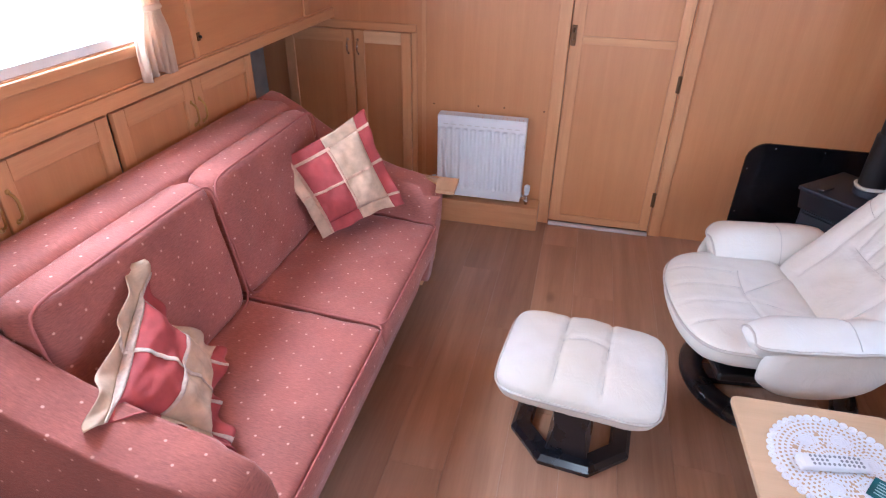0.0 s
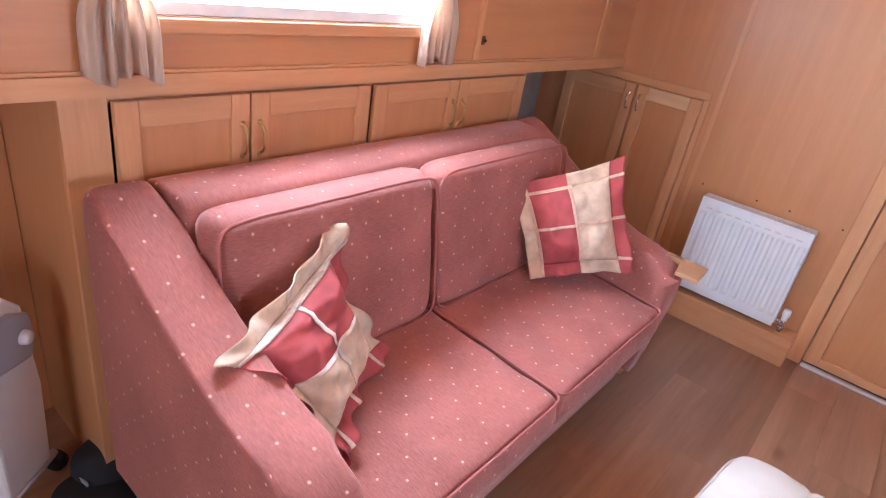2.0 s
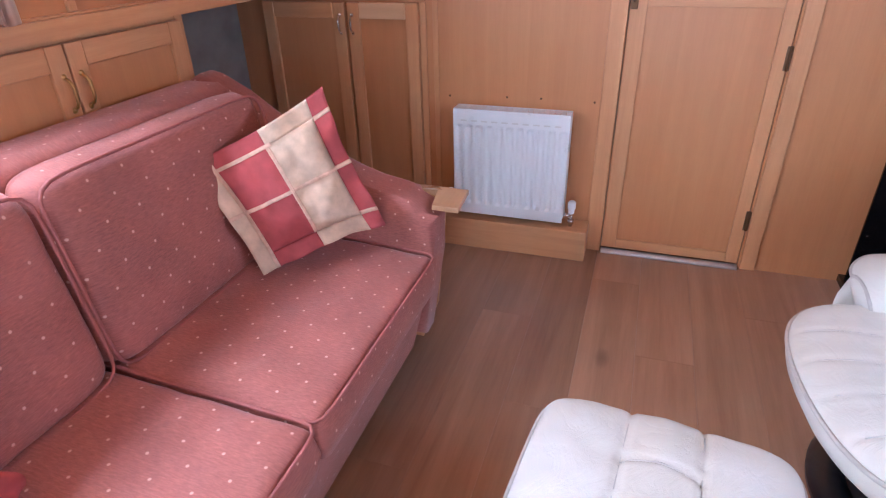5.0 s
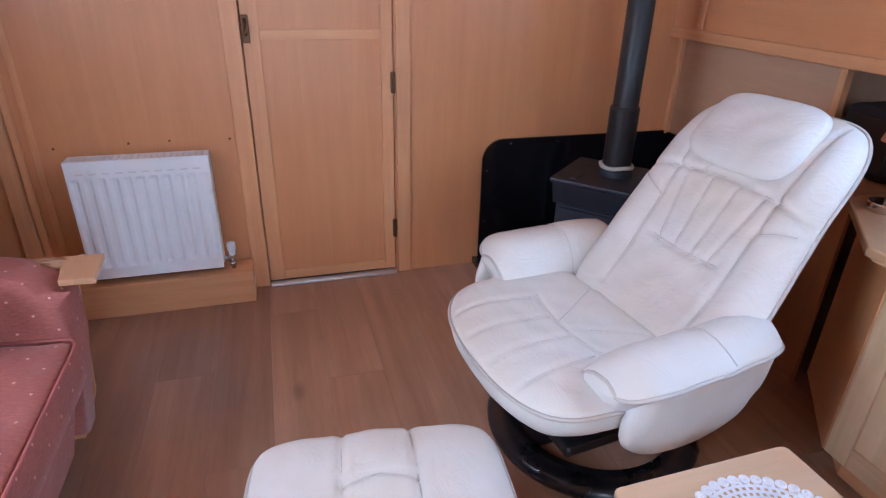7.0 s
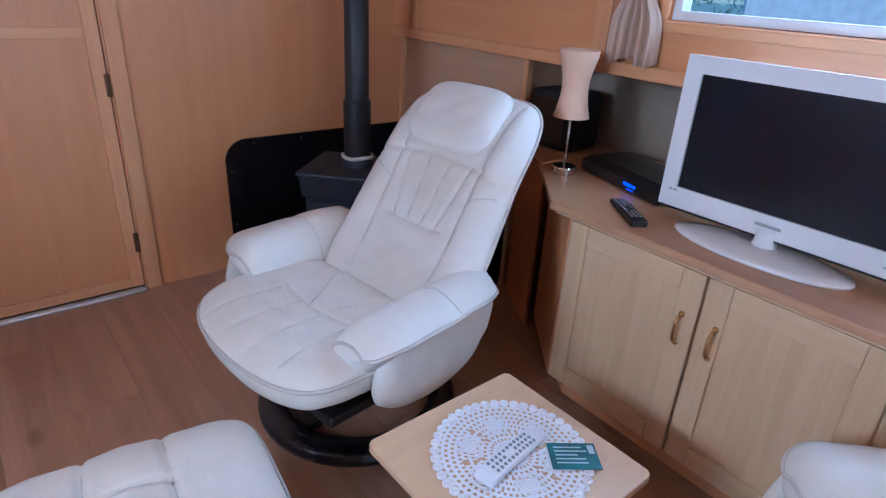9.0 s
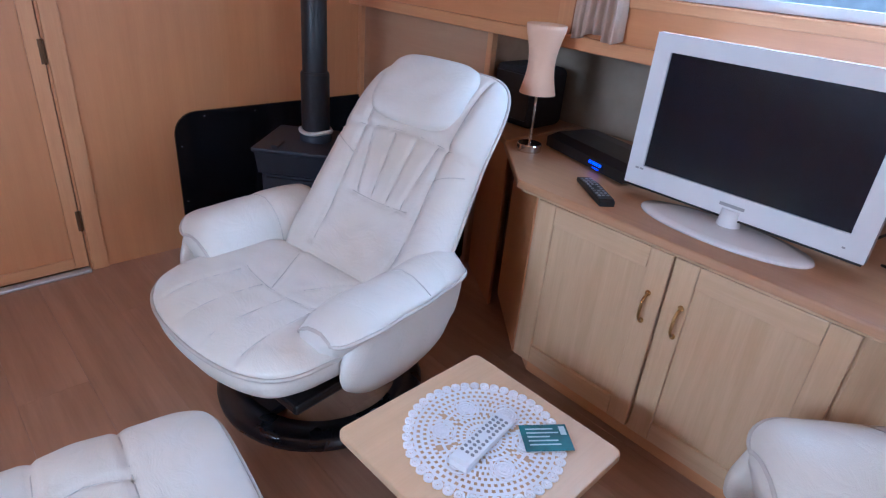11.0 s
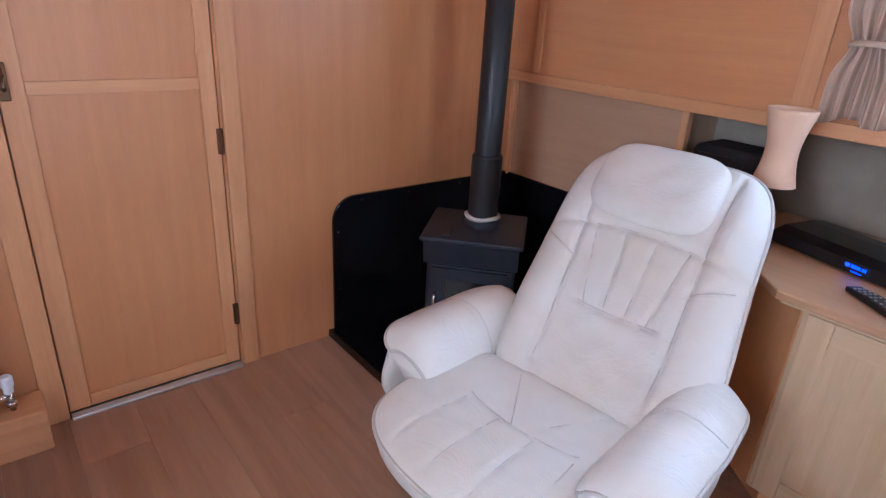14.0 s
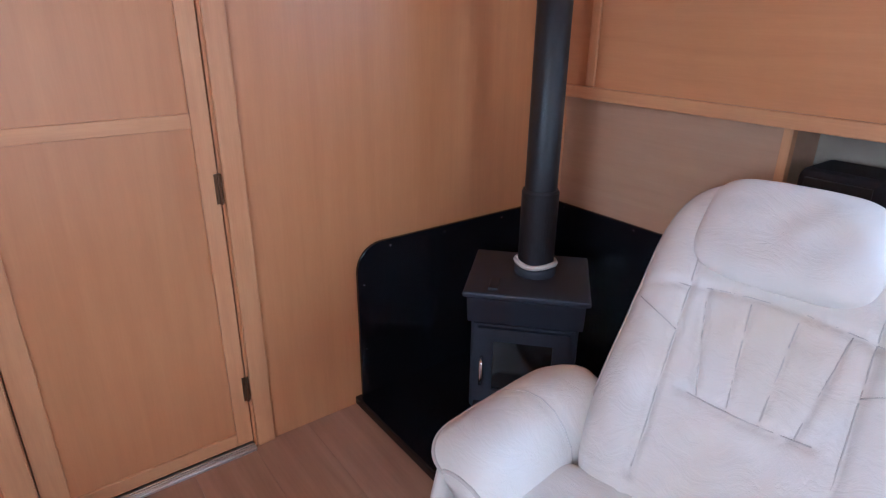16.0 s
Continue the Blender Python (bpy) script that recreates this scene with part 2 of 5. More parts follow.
DARK, LITE = (0.51, 0.220, 0.083), (0.62, 0.295, 0.118)
M = {
    "veneer": wood("oak_veneer_upright", DARK, LITE, "z", rough=0.38, coat=0.3),
    "veneer_y": wood("oak_veneer_lengthwise", DARK, LITE, "y", rough=0.38, coat=0.3),
    "trim": wood("oak_trim_upright", (0.54, 0.255, 0.105), (0.71, 0.38, 0.175), "z", grain=1.4),
    "trim_x": wood("oak_trim_crosswise", (0.54, 0.255, 0.105), (0.71, 0.38, 0.175), "x", grain=1.4),
    "trim_y": wood("oak_trim_lengthwise", (0.54, 0.255, 0.105), (0.71, 0.38, 0.175), "y", grain=1.4),
    "oak": wood("pale_oak_upright", (0.50, 0.33, 0.18), (0.68, 0.49, 0.30), "z", grain=1.2),
    "oak_y": wood("pale_oak_lengthwise", (0.50, 0.33, 0.18), (0.68, 0.49, 0.30), "y", grain=1.2),
    "sunlit_oak_x": wood("sunlit_oak_crosswise", (0.62, 0.38, 0.20), (0.78, 0.52, 0.30), "x", grain=1.2),
    "panel_tan": wood("tan_side_panel", (0.44, 0.26, 0.15), (0.54, 0.34, 0.205), "y", grain=0.8),
    "worktop": wood("oak_worktop", (0.40, 0.22, 0.11), (0.55, 0.33, 0.18), "y", rough=0.35, grain=1.2),
    "beech": wood("pale_table_top", (0.56, 0.38, 0.22), (0.68, 0.48, 0.30), "x", rough=0.4),
    "plank": wood("laminate_plank", (0.26, 0.135, 0.078), (0.49, 0.29, 0.185), "y", rough=0.36, grain=0.7, per_piece=True, coat=0.2, figure=0.75),
    "under": plain("floor_joint", (0.30, 0.16, 0.095), 0.8),
    "lining": plain("grey_hull_lining", (0.30, 0.28, 0.25), 0.55, var=0.2),
    "lining_warm": plain("brownish_hull_lining", (0.34, 0.28, 0.21), 0.32, var=0.25, scale=5),
    "sofa": dotted_fabric("terracotta_chenille", (0.365, 0.122, 0.096), (0.70, 0.42, 0.34), 0.092),
    "piping_red": plain("terracotta_piping", (0.40, 0.13, 0.11), 0.8),
    "leather": leather("white_leather", (0.71, 0.69, 0.655)),
    "piping": plain("white_piping", (0.54, 0.50, 0.46), 0.5, var=0.1),
    "seam": plain("grey_seam_thread", (0.56, 0.54, 0.51), 0.8),
    "lacquer": plain("black_lacquered_wood", (0.012, 0.013, 0.018), 0.28, bumps=0.05, coat=0.3),
    "board": plain("glossy_black_board", (0.007, 0.007, 0.009), 0.16, bumps=0.03, scale=4),
    "iron": plain("blue_black_cast_iron", (0.028, 0.032, 0.045), 0.5, metal=0.2, bumps=0.5, fine=320),
    "flue": plain("matt_black_flue_paint", (0.016, 0.017, 0.02), 0.45, bumps=0.3),
    "stove_glass": plain("dark_stove_glass", (0.01, 0.01, 0.01), 0.08, bumps=0),
    "rope": plain("white_rope_seal", (0.62, 0.60, 0.56), 0.9, bumps=0.6),
    "enamel": plain("white_enamel", (0.82, 0.83, 0.85), 0.3, var=0.03, bumps=0.03),
    "heater": plain("warm_white_heater_paint", (0.70, 0.69, 0.68), 0.4, var=0.05),
    "heater_grey": plain("grey_heater_plastic", (0.36, 0.36, 0.39), 0.5),
    "chrome": plain("chrome", (0.75, 0.75, 0.76), 0.16, metal=1.0, var=0.03, bumps=0),
    "alu": plain("aluminium", (0.72, 0.74, 0.77), 0.3, metal=1.0, var=0.06, bumps=0.1),
    "brass": plain("aged_brass", (0.55, 0.36, 0.14), 0.3, metal=1.0, bumps=0.1),
    "bronze": plain("dark_bronze", (0.16, 0.09, 0.045), 0.45, metal=0.8),
    "tv": plain("white_gloss_plastic", (0.80, 0.82, 0.85), 0.12, var=0.02, bumps=0, coat=0.5),
    "screen": plain("dark_screen", (0.006, 0.007, 0.012), 0.22, bumps=0),
    "grey_print": plain("grey_print", (0.35, 0.36, 0.38), 0.4),
    "black": plain("black_plastic", (0.012, 0.012, 0.014), 0.35),
    "black_cloth": plain("black_cloth", (0.018, 0.017, 0.02), 0.85, bumps=0.6),
    "button": plain("grey_rubber_button", (0.30, 0.31, 0.34), 0.6),
    "white_plastic": plain("white_plastic", (0.78, 0.80, 0.84), 0.4, var=0.03),
    "blue_glow": glow("blue_display", (0.03, 0.06, 1.0), 2.5),
    "shade": plain("cream_paper_shade", (0.72, 0.48, 0.33), 0.85, var=0.06, bumps=0.3),
    "curtain": thin_cloth("cream_curtain", (0.80, 0.65, 0.52)),
    "lace_pale": plain("pale_lace_ribbon", (0.62, 0.50, 0.42), 0.85, var=0.2, scale=60, bumps=0.8, fine=260),
    "lace": plain("white_cotton_lace", (0.83, 0.83, 0.86), 0.85, var=0.04, bumps=0.5),
    "cream": plain("cream_cotton", (0.64, 0.47, 0.33), 0.8, var=0.24, scale=22, bumps=0.4),
    "crimson": plain("crimson_cotton", (0.40, 0.070, 0.070), 0.8, var=0.2, scale=22, bumps=0.4),
    "lace_tan": plain("tan_lace_ribbon", (0.68, 0.45, 0.33), 0.85, var=0.18, scale=60, bumps=0.8, fine=260),
    "teal": plain("teal_card", (0.015, 0.12, 0.13), 0.3, var=0.5, scale=18),
    "ink": plain("pale_print", (0.45, 0.58, 0.62), 0.5),
    "glass": glass("window_glass"),
    "white_upvc": plain("pale_window_frame", (0.75, 0.76, 0.78), 0.35),
    "cable": plain("black_cable", (0.02, 0.02, 0.02), 0.5),
    "steel_hull": plain("white_boat_paint", (0.75, 0.77, 0.8), 0.35),
    "navy": plain("boat_window_tint", (0.03, 0.05, 0.08), 0.1),
    "leaf": plain("hedge_leaf", (0.16, 0.24, 0.21), 0.6, var=0.5, scale=3),
    "water": plain("river_water", (0.05, 0.09, 0.10), 0.12, bumps=0.6, fine=6, scale=1),
}

# ---------------------------------------------------------------- mesh helpers


def finish(name, bm, material, smooth=False, uv=True):
    bmesh.ops.recalc_face_normals(bm, faces=bm.faces)
    if uv and not bm.loops.layers.uv:
        lay = bm.loops.layers.uv.new("UVMap")
        for f in bm.faces:
            n = f.normal
            k = max(range(3), key=lambda i: abs(n[i]))
            i, j = [(1, 2), (0, 2), (0, 1)][k]
            for l in f.loops:
                l[lay].uv = (l.vert.co[i], l.vert.co[j])
    if smooth:
        for f in bm.faces:
            f.smooth = True
    me = bpy.data.meshes.new(name)
    bm.to_mesh(me)
    bm.free()
    me.materials.append(material)
    return me


def thing(name, label="", category="", group="", m=None):
    ob = new(name)
    ob.empty_display_size = 0.05
    if m is not None:
        ob.matrix_world = m
    return tagged(ob, label, category, group)


def part(name, bm, material, parent, label="", smooth=False):
    ob = new(name, finish(name, bm, material, smooth))
    ob.parent = parent
    return tagged(ob, label)


def single(name, bm, material, label, category, group="", smooth=False, m=None, kind=""):
    ob = new(name, finish(name, bm, material, smooth))
    if m is not None:
        ob.matrix_world = m
    return tagged(ob, label, category, group, kind)


def box(x0, x1, y0, y1, z0, z1, r=0.0, seg=2, bm=None):
    bm = bm or bmesh.new()
    g = bmesh.ops.create_cube(bm, size=1)
    for v in g["verts"]:
        v.co = Vector(((x0 + x1) / 2 + v.co.x * (x1 - x0), (y0 + y1) / 2 + v.co.y * (y1 - y0), (z0 + z1) / 2 + v.co.z * (z1 - z0)))
    if r:
        es = list({e for v in g["verts"] for e in v.link_edges})
        bmesh.ops.bevel(bm, geom=es, offset=r, segments=seg, affect='EDGES', profile=0.5)
    return bm


def moved(bm, m):
    bmesh.ops.transform(bm, matrix=m, verts=bm.verts)
    return bm


def lathe(profile, seg=32, bm=None):
    """Turned body from (radius, z) pairs, about the z axis."""
    bm = bm or bmesh.new()
    rings = []
    for r, z in profile:
        if r < 1e-5:
            rings.append([bm.verts.new((0, 0, z))])
        else:
            rings.append([bm.verts.new((r * math.cos(2 * math.pi * i / seg), r * math.sin(2 * math.pi * i / seg), z)) for i in range(seg)])
    for a, b in zip(rings, rings[1:]):
        for i in range(seg):
            j = (i + 1) % seg
            if len(a) == 1 and len(b) > 1:
                bm.faces.new((a[0], b[i], b[j]))
            elif len(b) == 1 and len(a) > 1:
                bm.faces.new((a[i], b[0], a[j]))
            elif len(a) > 1:
                bm.faces.new((a[i], b[i], b[j], a[j]))
    return bm


def tube(points, r, seg=8, closed=False, bm=None):
    bm = bm or bmesh.new()
    pts = [Vector(p) for p in points]
    n = len(pts)
    rings = []
    for i, p in enumerate(pts):
        a = pts[(i - 1) % n] if closed or i else p
        b = pts[(i + 1) % n] if closed or i < n - 1 else p
        d = (b - a).normalized()
        q = d.to_track_quat('Z', 'Y')
        rings.append([bm.verts.new(p + q @ Vector((r * math.cos(2 * math.pi * k / seg), r * math.sin(2 * math.pi * k / seg), 0))) for k in range(seg)])
    for i in range(n if closed else n - 1):
        a, b = rings[i], rings[(i + 1) % n]
        off = min(range(seg), key=lambda s: (a[0].co - b[s].co).length)
        for k in range(seg):
            bm.faces.new((a[k], a[(k + 1) % seg], b[(k + 1 + off) % seg], b[(k + off) % seg]))
    if not closed:
        bm.faces.new(rings[0][::-1])
        bm.faces.new(rings[-1])
    return bm


def prism(poly, a0, a1, axis="z", r=0.0, seg=2):
    """A polygon pushed along an axis. poly holds the other two coordinates in their order."""
    bm = bmesh.new()

    def put(p, a):
        return {"x": (a, p[0], p[1]), "y": (p[0], a, p[1]), "z": (p[0], p[1], a)}[axis]
    lo = [bm.verts.new(put(p, a0)) for p in poly]
    hi = [bm.verts.new(put(p, a1)) for p in poly]
    f0, f1 = bm.faces.new(lo), bm.faces.new(hi)
    for i in range(len(poly)):
        j = (i + 1) % len(poly)
        bm.faces.new((lo[i], lo[j], hi[j], hi[i]))
    if r:
        bmesh.ops.bevel(bm, geom=list({*f0.edges, *f1.edges}), offset=r, segments=seg, affect='EDGES', profile=0.5)
    return bm


def pillow(w, d, up, down, n=5.0, k=5.0, res=28, detail=None, bend=None, wrinkle=0.0, seed=0.0, planar=True, kd=None):
    """A stuffed pad with a seam all round: w by d, up above and down below the seam."""
    bm = bmesh.new()
    lay = bm.loops.layers.uv.new("UVMap") if planar else None
    co = {}

    def place(i, j, side):
        a, b = 2 * i / res - 1, 2 * j / res - 1
        # rows gather towards the rim
        a, b = math.sin(a * math.pi / 2) * 0.55 + a * 0.45, math.sin(b * math.pi / 2) * 0.55 + b * 0.45
        s = max(abs(a), abs(b))
        f = s / ((abs(a) ** n + abs(b) ** n) ** (1 / n)) if s > 0 else 1
        x, y = a * f * w / 2, b * f * d / 2
        h = (1 - min(1, s) ** k) ** (1 / 2.2) if s < 1 else 0.0
        if not side and kd and s < 1:
            h = (1 - s ** kd) ** (1 / 2.2)
        z = up * h if side else -down * h
        if side and detail and s < 1:
            z += detail(x, y) * min(1, h * 1.6)
        if wrinkle and s < 1:
            z += wrinkle * h * noise.noise(Vector((x * 16 + seed, y * 16, seed)))
        return Vector((x, y, z))

    def vert(i, j, side):
        rim = i in (0, res) or j in (0, res)
        key = (i, j, True if rim else side)
        if key not in co:
            p = place(i, j, side)
            v = bm.verts.new(bend(p) if bend else p)
            co[key] = (v, p.x, p.y)
        return co[key]
    for side in (True, False):
        for i in range(res):
            for j in range(res):
                q = [vert(i, j, side), vert(i + 1, j, side), vert(i + 1, j + 1, side), vert(i, j + 1, side)]
                if not side:
                    q = q[::-1]
                f = bm.faces.new([v for v, _, _ in q])
                if planar:
                    for l, (_, u, v_) in zip(f.loops, q):
                        l[lay].uv = (u, v_)
    return bm


def rim(w, d, n=5.0, count=72, bend=None, grow=0.0, z=0.0):
    """The seam line of a pillow, for its piping."""
    out = []
    for c in range(count):
        t = 2 * math.pi * c / count
        a, b = math.cos(t), math.sin(t)
        s = (abs(a) ** n + abs(b) ** n) ** (-1 / n)
        p = Vector((a * s * (w / 2 + grow), b * s * (d / 2 + grow), z))
        out.append(bend(p) if bend else p)
    return out


def seam(pts, w, d, up, n, k, detail, bend, parent, r=0.0014):
    """Stitched thread lying on a pillow's upper side along a line of (x, y)."""
    out = []
    for (x0, y0), (x1, y1) in zip(pts, pts[1:]):
        m_ = max(2, int(math.hypot(x1 - x0, y1 - y0) / 0.012))
        for i in range(m_):
            out.append((x0 + (x1 - x0) * i / m_, y0 + (y1 - y0) * i / m_))
    out.append(pts[-1])
    line = []
    for x, y in out:
        s = (abs(2 * x / w) ** n + abs(2 * y / d) ** n) ** (1 / n)
        h = (1 - min(0.999, s) ** k) ** (1 / 2.2)
        z = up * h + (detail(x, y) * min(1, h * 1.6) if detail else 0)
        line.append(bend(Vector((x, y, z + 0.0006))))
    return part("seam", tube(line, r, 5), M["seam"], parent, smooth=True)


def groove(dist, width=0.012, depth=0.008):
    return -depth * math.exp(-(dist / width) ** 2)


def bow_handle(parent, x, y, z, length, out, material, axis="z"):
    """A small bow pull: two roses and an arched grip, standing off along +x or -x (out), or y for bulkhead doors."""
    pts = []
    for i in range(9):
        s = i / 8 - 0.5
        o = out * (1 - (2 * s) ** 4)
        pts.append((x + o, y, z + s * length) if axis == "x" else (x, y + o, z + s * length))
    b = tube(pts, 0.0045, 8)
    for e in (-0.5, 0.5):
        c = (x, y, z + e * length)
        g = bmesh.ops.create_uvsphere(b, u_segments=10, v_segments=6, radius=0.0085)
        bmesh.ops.translate(b, verts=g["verts"], vec=c)
    return part("handle", b, material, parent, "brass bow handle", smooth=True)

# ---------------------------------------------------------------- the cabin
XL, XR = -1.36, 1.80          # faces of the upper cabin sides
LEDGE_L, LEDGE_R = 1.105, 1.045
HULL_L, HULL_R = -1.80, 2.12
YB, YR, TOP = 3.13, -1.90, 2.04


def structure(name, bm, material, label="", smooth=False):
    return single(name, bm, material, label, "", "", smooth, None, "structure")


def boxes(*rows):
    bm = bmesh.new()
    for r in rows:
        box(*r, bm=bm)
    return bm


floor = structure("floor", box(-2.0, 2.3, YR - 0.1, YB + 0.1, -0.06, -0.012), M["under"], "brown laminate plank floor")
structure("ceiling", box(-2.0, 2.3, YR - 0.1, YB + 0.1, TOP, TOP + 0.06), M["trim_y"], "plain wooden cabin ceiling")
# bulkhead with the door opening
DX0, DX1, DTOP = -0.066, 0.510, 1.88
structure("wall_bulkhead", boxes((-2.0, DX0, YB, YB + 0.05, -0.02, TOP), (DX1, 2.3, YB, YB + 0.05, -0.02, TOP), (DX0, DX1, YB, YB + 0.05, DTOP, TOP)), M["veneer"], "orange oak veneered bulkhead")
structure("wall_beyond_door", box(DX0 - 0.3, DX1 + 0.3, YB + 0.09, YB + 0.12, -0.02, TOP), M["lining"])
# unseen rear wall, with a doorway opening added for the fill lamp
structure("wall_rear", boxes((-2.0, -0.25, YR - 0.06, YR, -0.02, TOP), (0.65, 2.3, YR - 0.06, YR, -0.02, TOP), (-0.25, 0.65, YR - 0.06, YR, 1.92, TOP)), M["veneer"])


def side(name, x0, x1, zl, wy0, wy1, wz0, wz1):
    """Upper cabin side with its window opening."""
    return structure(name, boxes((x0, x1, YR, wy0, zl, TOP), (x0, x1, wy1, YB, zl, TOP), (x0, x1, wy0, wy1, zl, wz0), (x0, x1, wy0, wy1, wz1, TOP)), M["veneer_y"], "oak veneered cabin side above the gunwale")


WL = (0.66, 1.66, 1.262, 1.74)
WR = (0.60, 1.645, 1.225, 1.72)
side("wall_port_upper", XL - 0.06, XL, LEDGE_L, *WL)
side("wall_starboard_upper", XR, XR + 0.06, LEDGE_R, *WR)
structure("wall_port_hull", box(HULL_L - 0.05, HULL_L, YR, YB, -0.02, LEDGE_L + 0.03), M["lining"], "grey lined hull side")
structure("wall_starboard_hull", box(HULL_R, HULL_R + 0.05, YR, YB, -0.02, LEDGE_R + 0.03), M["lining_warm"], "brownish grey lined hull side")
structure("gunwale_port", box(HULL_L - 0.05, XL - 0.061, YR, YB, LEDGE_L + 0.002, LEDGE_L + 0.03), M["veneer_y"])
structure("gunwale_starboard", box(XR + 0.061, HULL_R + 0.05, YR, YB, LEDGE_R + 0.002, LEDGE_R + 0.03), M["veneer_y"])
# wood lined part of the starboard hull beside the stove
structure("wall_starboard_panel", boxes((1.862, 1.885, 2.285, YB, 0, LEDGE_R), (1.885, HULL_R, 2.285, 2.305, 0, LEDGE_R)), M["panel_tan"], "pale wooden panel under the gunwale")
structure("trim_starboard_panel_edge", box(1.852, 1.884, 2.256, 2.284, 0.712, LEDGE_R - 0.002, 0.003), M["trim"])
structure("wall_port_lining", box(HULL_L + 0.001, HULL_L + 0.012, YR, 0.548, 0.0, LEDGE_L), M["veneer"], "shaded oak lining under the gunwale")
# ledge mouldings
structure("trim_port_ledge", boxes((XL, XL + 0.018, YR, YB, LEDGE_L - 0.004, LEDGE_L + 0.040)), M["trim_y"])
structure("trim_port_bead", box(XL, XL + 0.010, YR, YB, LEDGE_L + 0.040, LEDGE_L + 0.048, 0.002), M["trim_y"])
structure("trim_starboard_ledge", box(XR - 0.018, XR, YR, YB, LEDGE_R - 0.004, LEDGE_R + 0.040, 0.004), M["trim_y"])
# frame strips on the upper starboard panel
structure("trim_starboard_strip_1", box(XR - 0.012, XR, 2.93, 2.965, LEDGE_R + 0.041, 1.95, 0.003), M["trim"])
structure("trim_starboard_strip_2", box(XR - 0.012, XR, 1.855, 1.915, LEDGE_R + 0.041, 1.95, 0.003), M["trim"])
structure("trim_port_strip_1", box(XL, XL + 0.012, 1.86, 1.885, LEDGE_L + 0.049, 1.95, 0.003), M["trim"])
structure("trim_port_strip_2", box(XL, XL + 0.012, 2.78, 2.83, LEDGE_L + 0.049, 1.95, 0.003), M["trim"])
# bulkhead strips and joints
structure("trim_bulkhead_joint", box(-0.845, -0.822, YB - 0.006, YB, 0.14, TOP, 0.002), M["trim"])
structure("trim_bulkhead_corner", box(1.835, 1.862, YB - 0.025, YB, 0.60, LEDGE_R - 0.006, 0.004), M["trim"])


def window(name, xin, sgn, wy0, wy1, wz0, wz1, frame_mat, label):
    """Window set in a cabin side. sgn: towards the outside."""
    w = tagged(new(name), label, "window", "", "structure")
    xo = xin + sgn * 0.008
    lo, hi = min(xo, xo + sgn * 0.05), max(xo, xo + sgn * 0.05)
    e = 0.002
    f = boxes((lo, hi, wy0 + e, wy1 - e, wz0 + e, wz0 + 0.028), (lo, hi, wy0 + e, wy1 - e, wz1 - 0.028, wz1 - e), (lo, hi, wy0 + e, wy0 + 0.028, wz0 + 0.028, wz1 - 0.028), (lo, hi, wy1 - 0.028, wy1 - e, wz0 + 0.028, wz1 - 0.028))
    part("window_frame", f, frame_mat, w)
    p = part("pane", box((lo + hi) / 2 - 0.002, (lo + hi) / 2 + 0.002, wy0 + 0.029, wy1 - 0.029, wz0 + 0.029, wz1 - 0.029), M["glass"], w)
    p.visible_shadow = False
    # inner lining and sill of wood
    a, b = min(xin - sgn * 0.016, xin), max(xin - sgn * 0.016, xin)
    part("window_sill", box(a, b, wy0 - 0.03, wy1 + 0.03, wz0 - 0.034, wz0 - 0.002, 0.004), M["trim_y"], w)
    part("side_casing", box(a, b, wy0 - 0.03, wy0 - 0.002, wz0 - 0.001, wz1 + 0.03, 0.003), M["trim"], w)
    part("side_casing", box(a, b, wy1 + 0.002, wy1 + 0.03, wz0 - 0.001, wz1 + 0.03, 0.003), M["trim"], w)
    part("head_casing", box(a, b, wy0 - 0.001, wy1 + 0.001, wz1 + 0.002, wz1 + 0.03, 0.003), M["trim_y"], w)
    return w


window("window_port", XL, -1, *WL, M["white_upvc"], "bright cabin window with a pale frame")
window("window_starboard", XR, 1, *WR, M["white_upvc"], "cabin window with a silvery white frame")

# door in the bulkhead
door = tagged(new("door_1"), "closed oak veneered cabin door with a flat panel", "door", "", "structure")
S = 0.003
part("panel", box(0.0, 0.458, YB + 0.012, YB + 0.034, 0.062, DTOP - 0.02), M["veneer"], door)
part("stile", box(DX0 + S, 0.0, YB + 0.002, YB + 0.036, 0.018, DTOP - S, 0.002), M["trim"], door)
part("stile", box(0.458, DX1 - S, YB + 0.002, YB + 0.036, 0.018, DTOP - S, 0.002), M["trim"], door)
for z0, z1 in ((0.018, 0.062), (1.040, 1.078), (DTOP - 0.09, DTOP - S)):
    part("rail", box(0.0005, 0.4575, YB + 0.003, YB + 0.035, z0, z1, 0.002), M["trim_x"], door)
for z in (0.222, 0.872, 1.55):
    hb = box(DX1 - 0.014, DX1 + 0.006, YB - 0.003, YB + 0.0015, z - 0.042, z + 0.042)
    tube([(DX1 - 0.002, YB - 0.004, z - 0.044), (DX1 - 0.002, YB - 0.004, z + 0.044)], 0.0045, 8, bm=hb)
    part("hinge", hb, M["bronze"], door, "dark brass butt hinge")
la = box(-0.060, -0.034, YB - 0.008, YB + 0.0015, 1.03, 1.13, 0.003)
tube([(-0.047, YB - 0.012, 1.06), (-0.047, YB - 0.03, 1.07), (-0.047, YB - 0.034, 1.10), (-0.047, YB - 0.012, 1.115)], 0.006, 8, bm=la)
part("latch", la, M["bronze"], door, "brass door latch")
structure("trim_door_left", box(-0.132, DX0 - 0.001, YB - 0.014, YB, 0.0, DTOP + 0.06, 0.004), M["trim"])
structure("trim_door_right", box(DX1 + 0.007, 0.577, YB - 0.014, YB, 0.0, DTOP + 0.06, 0.004), M["trim"])
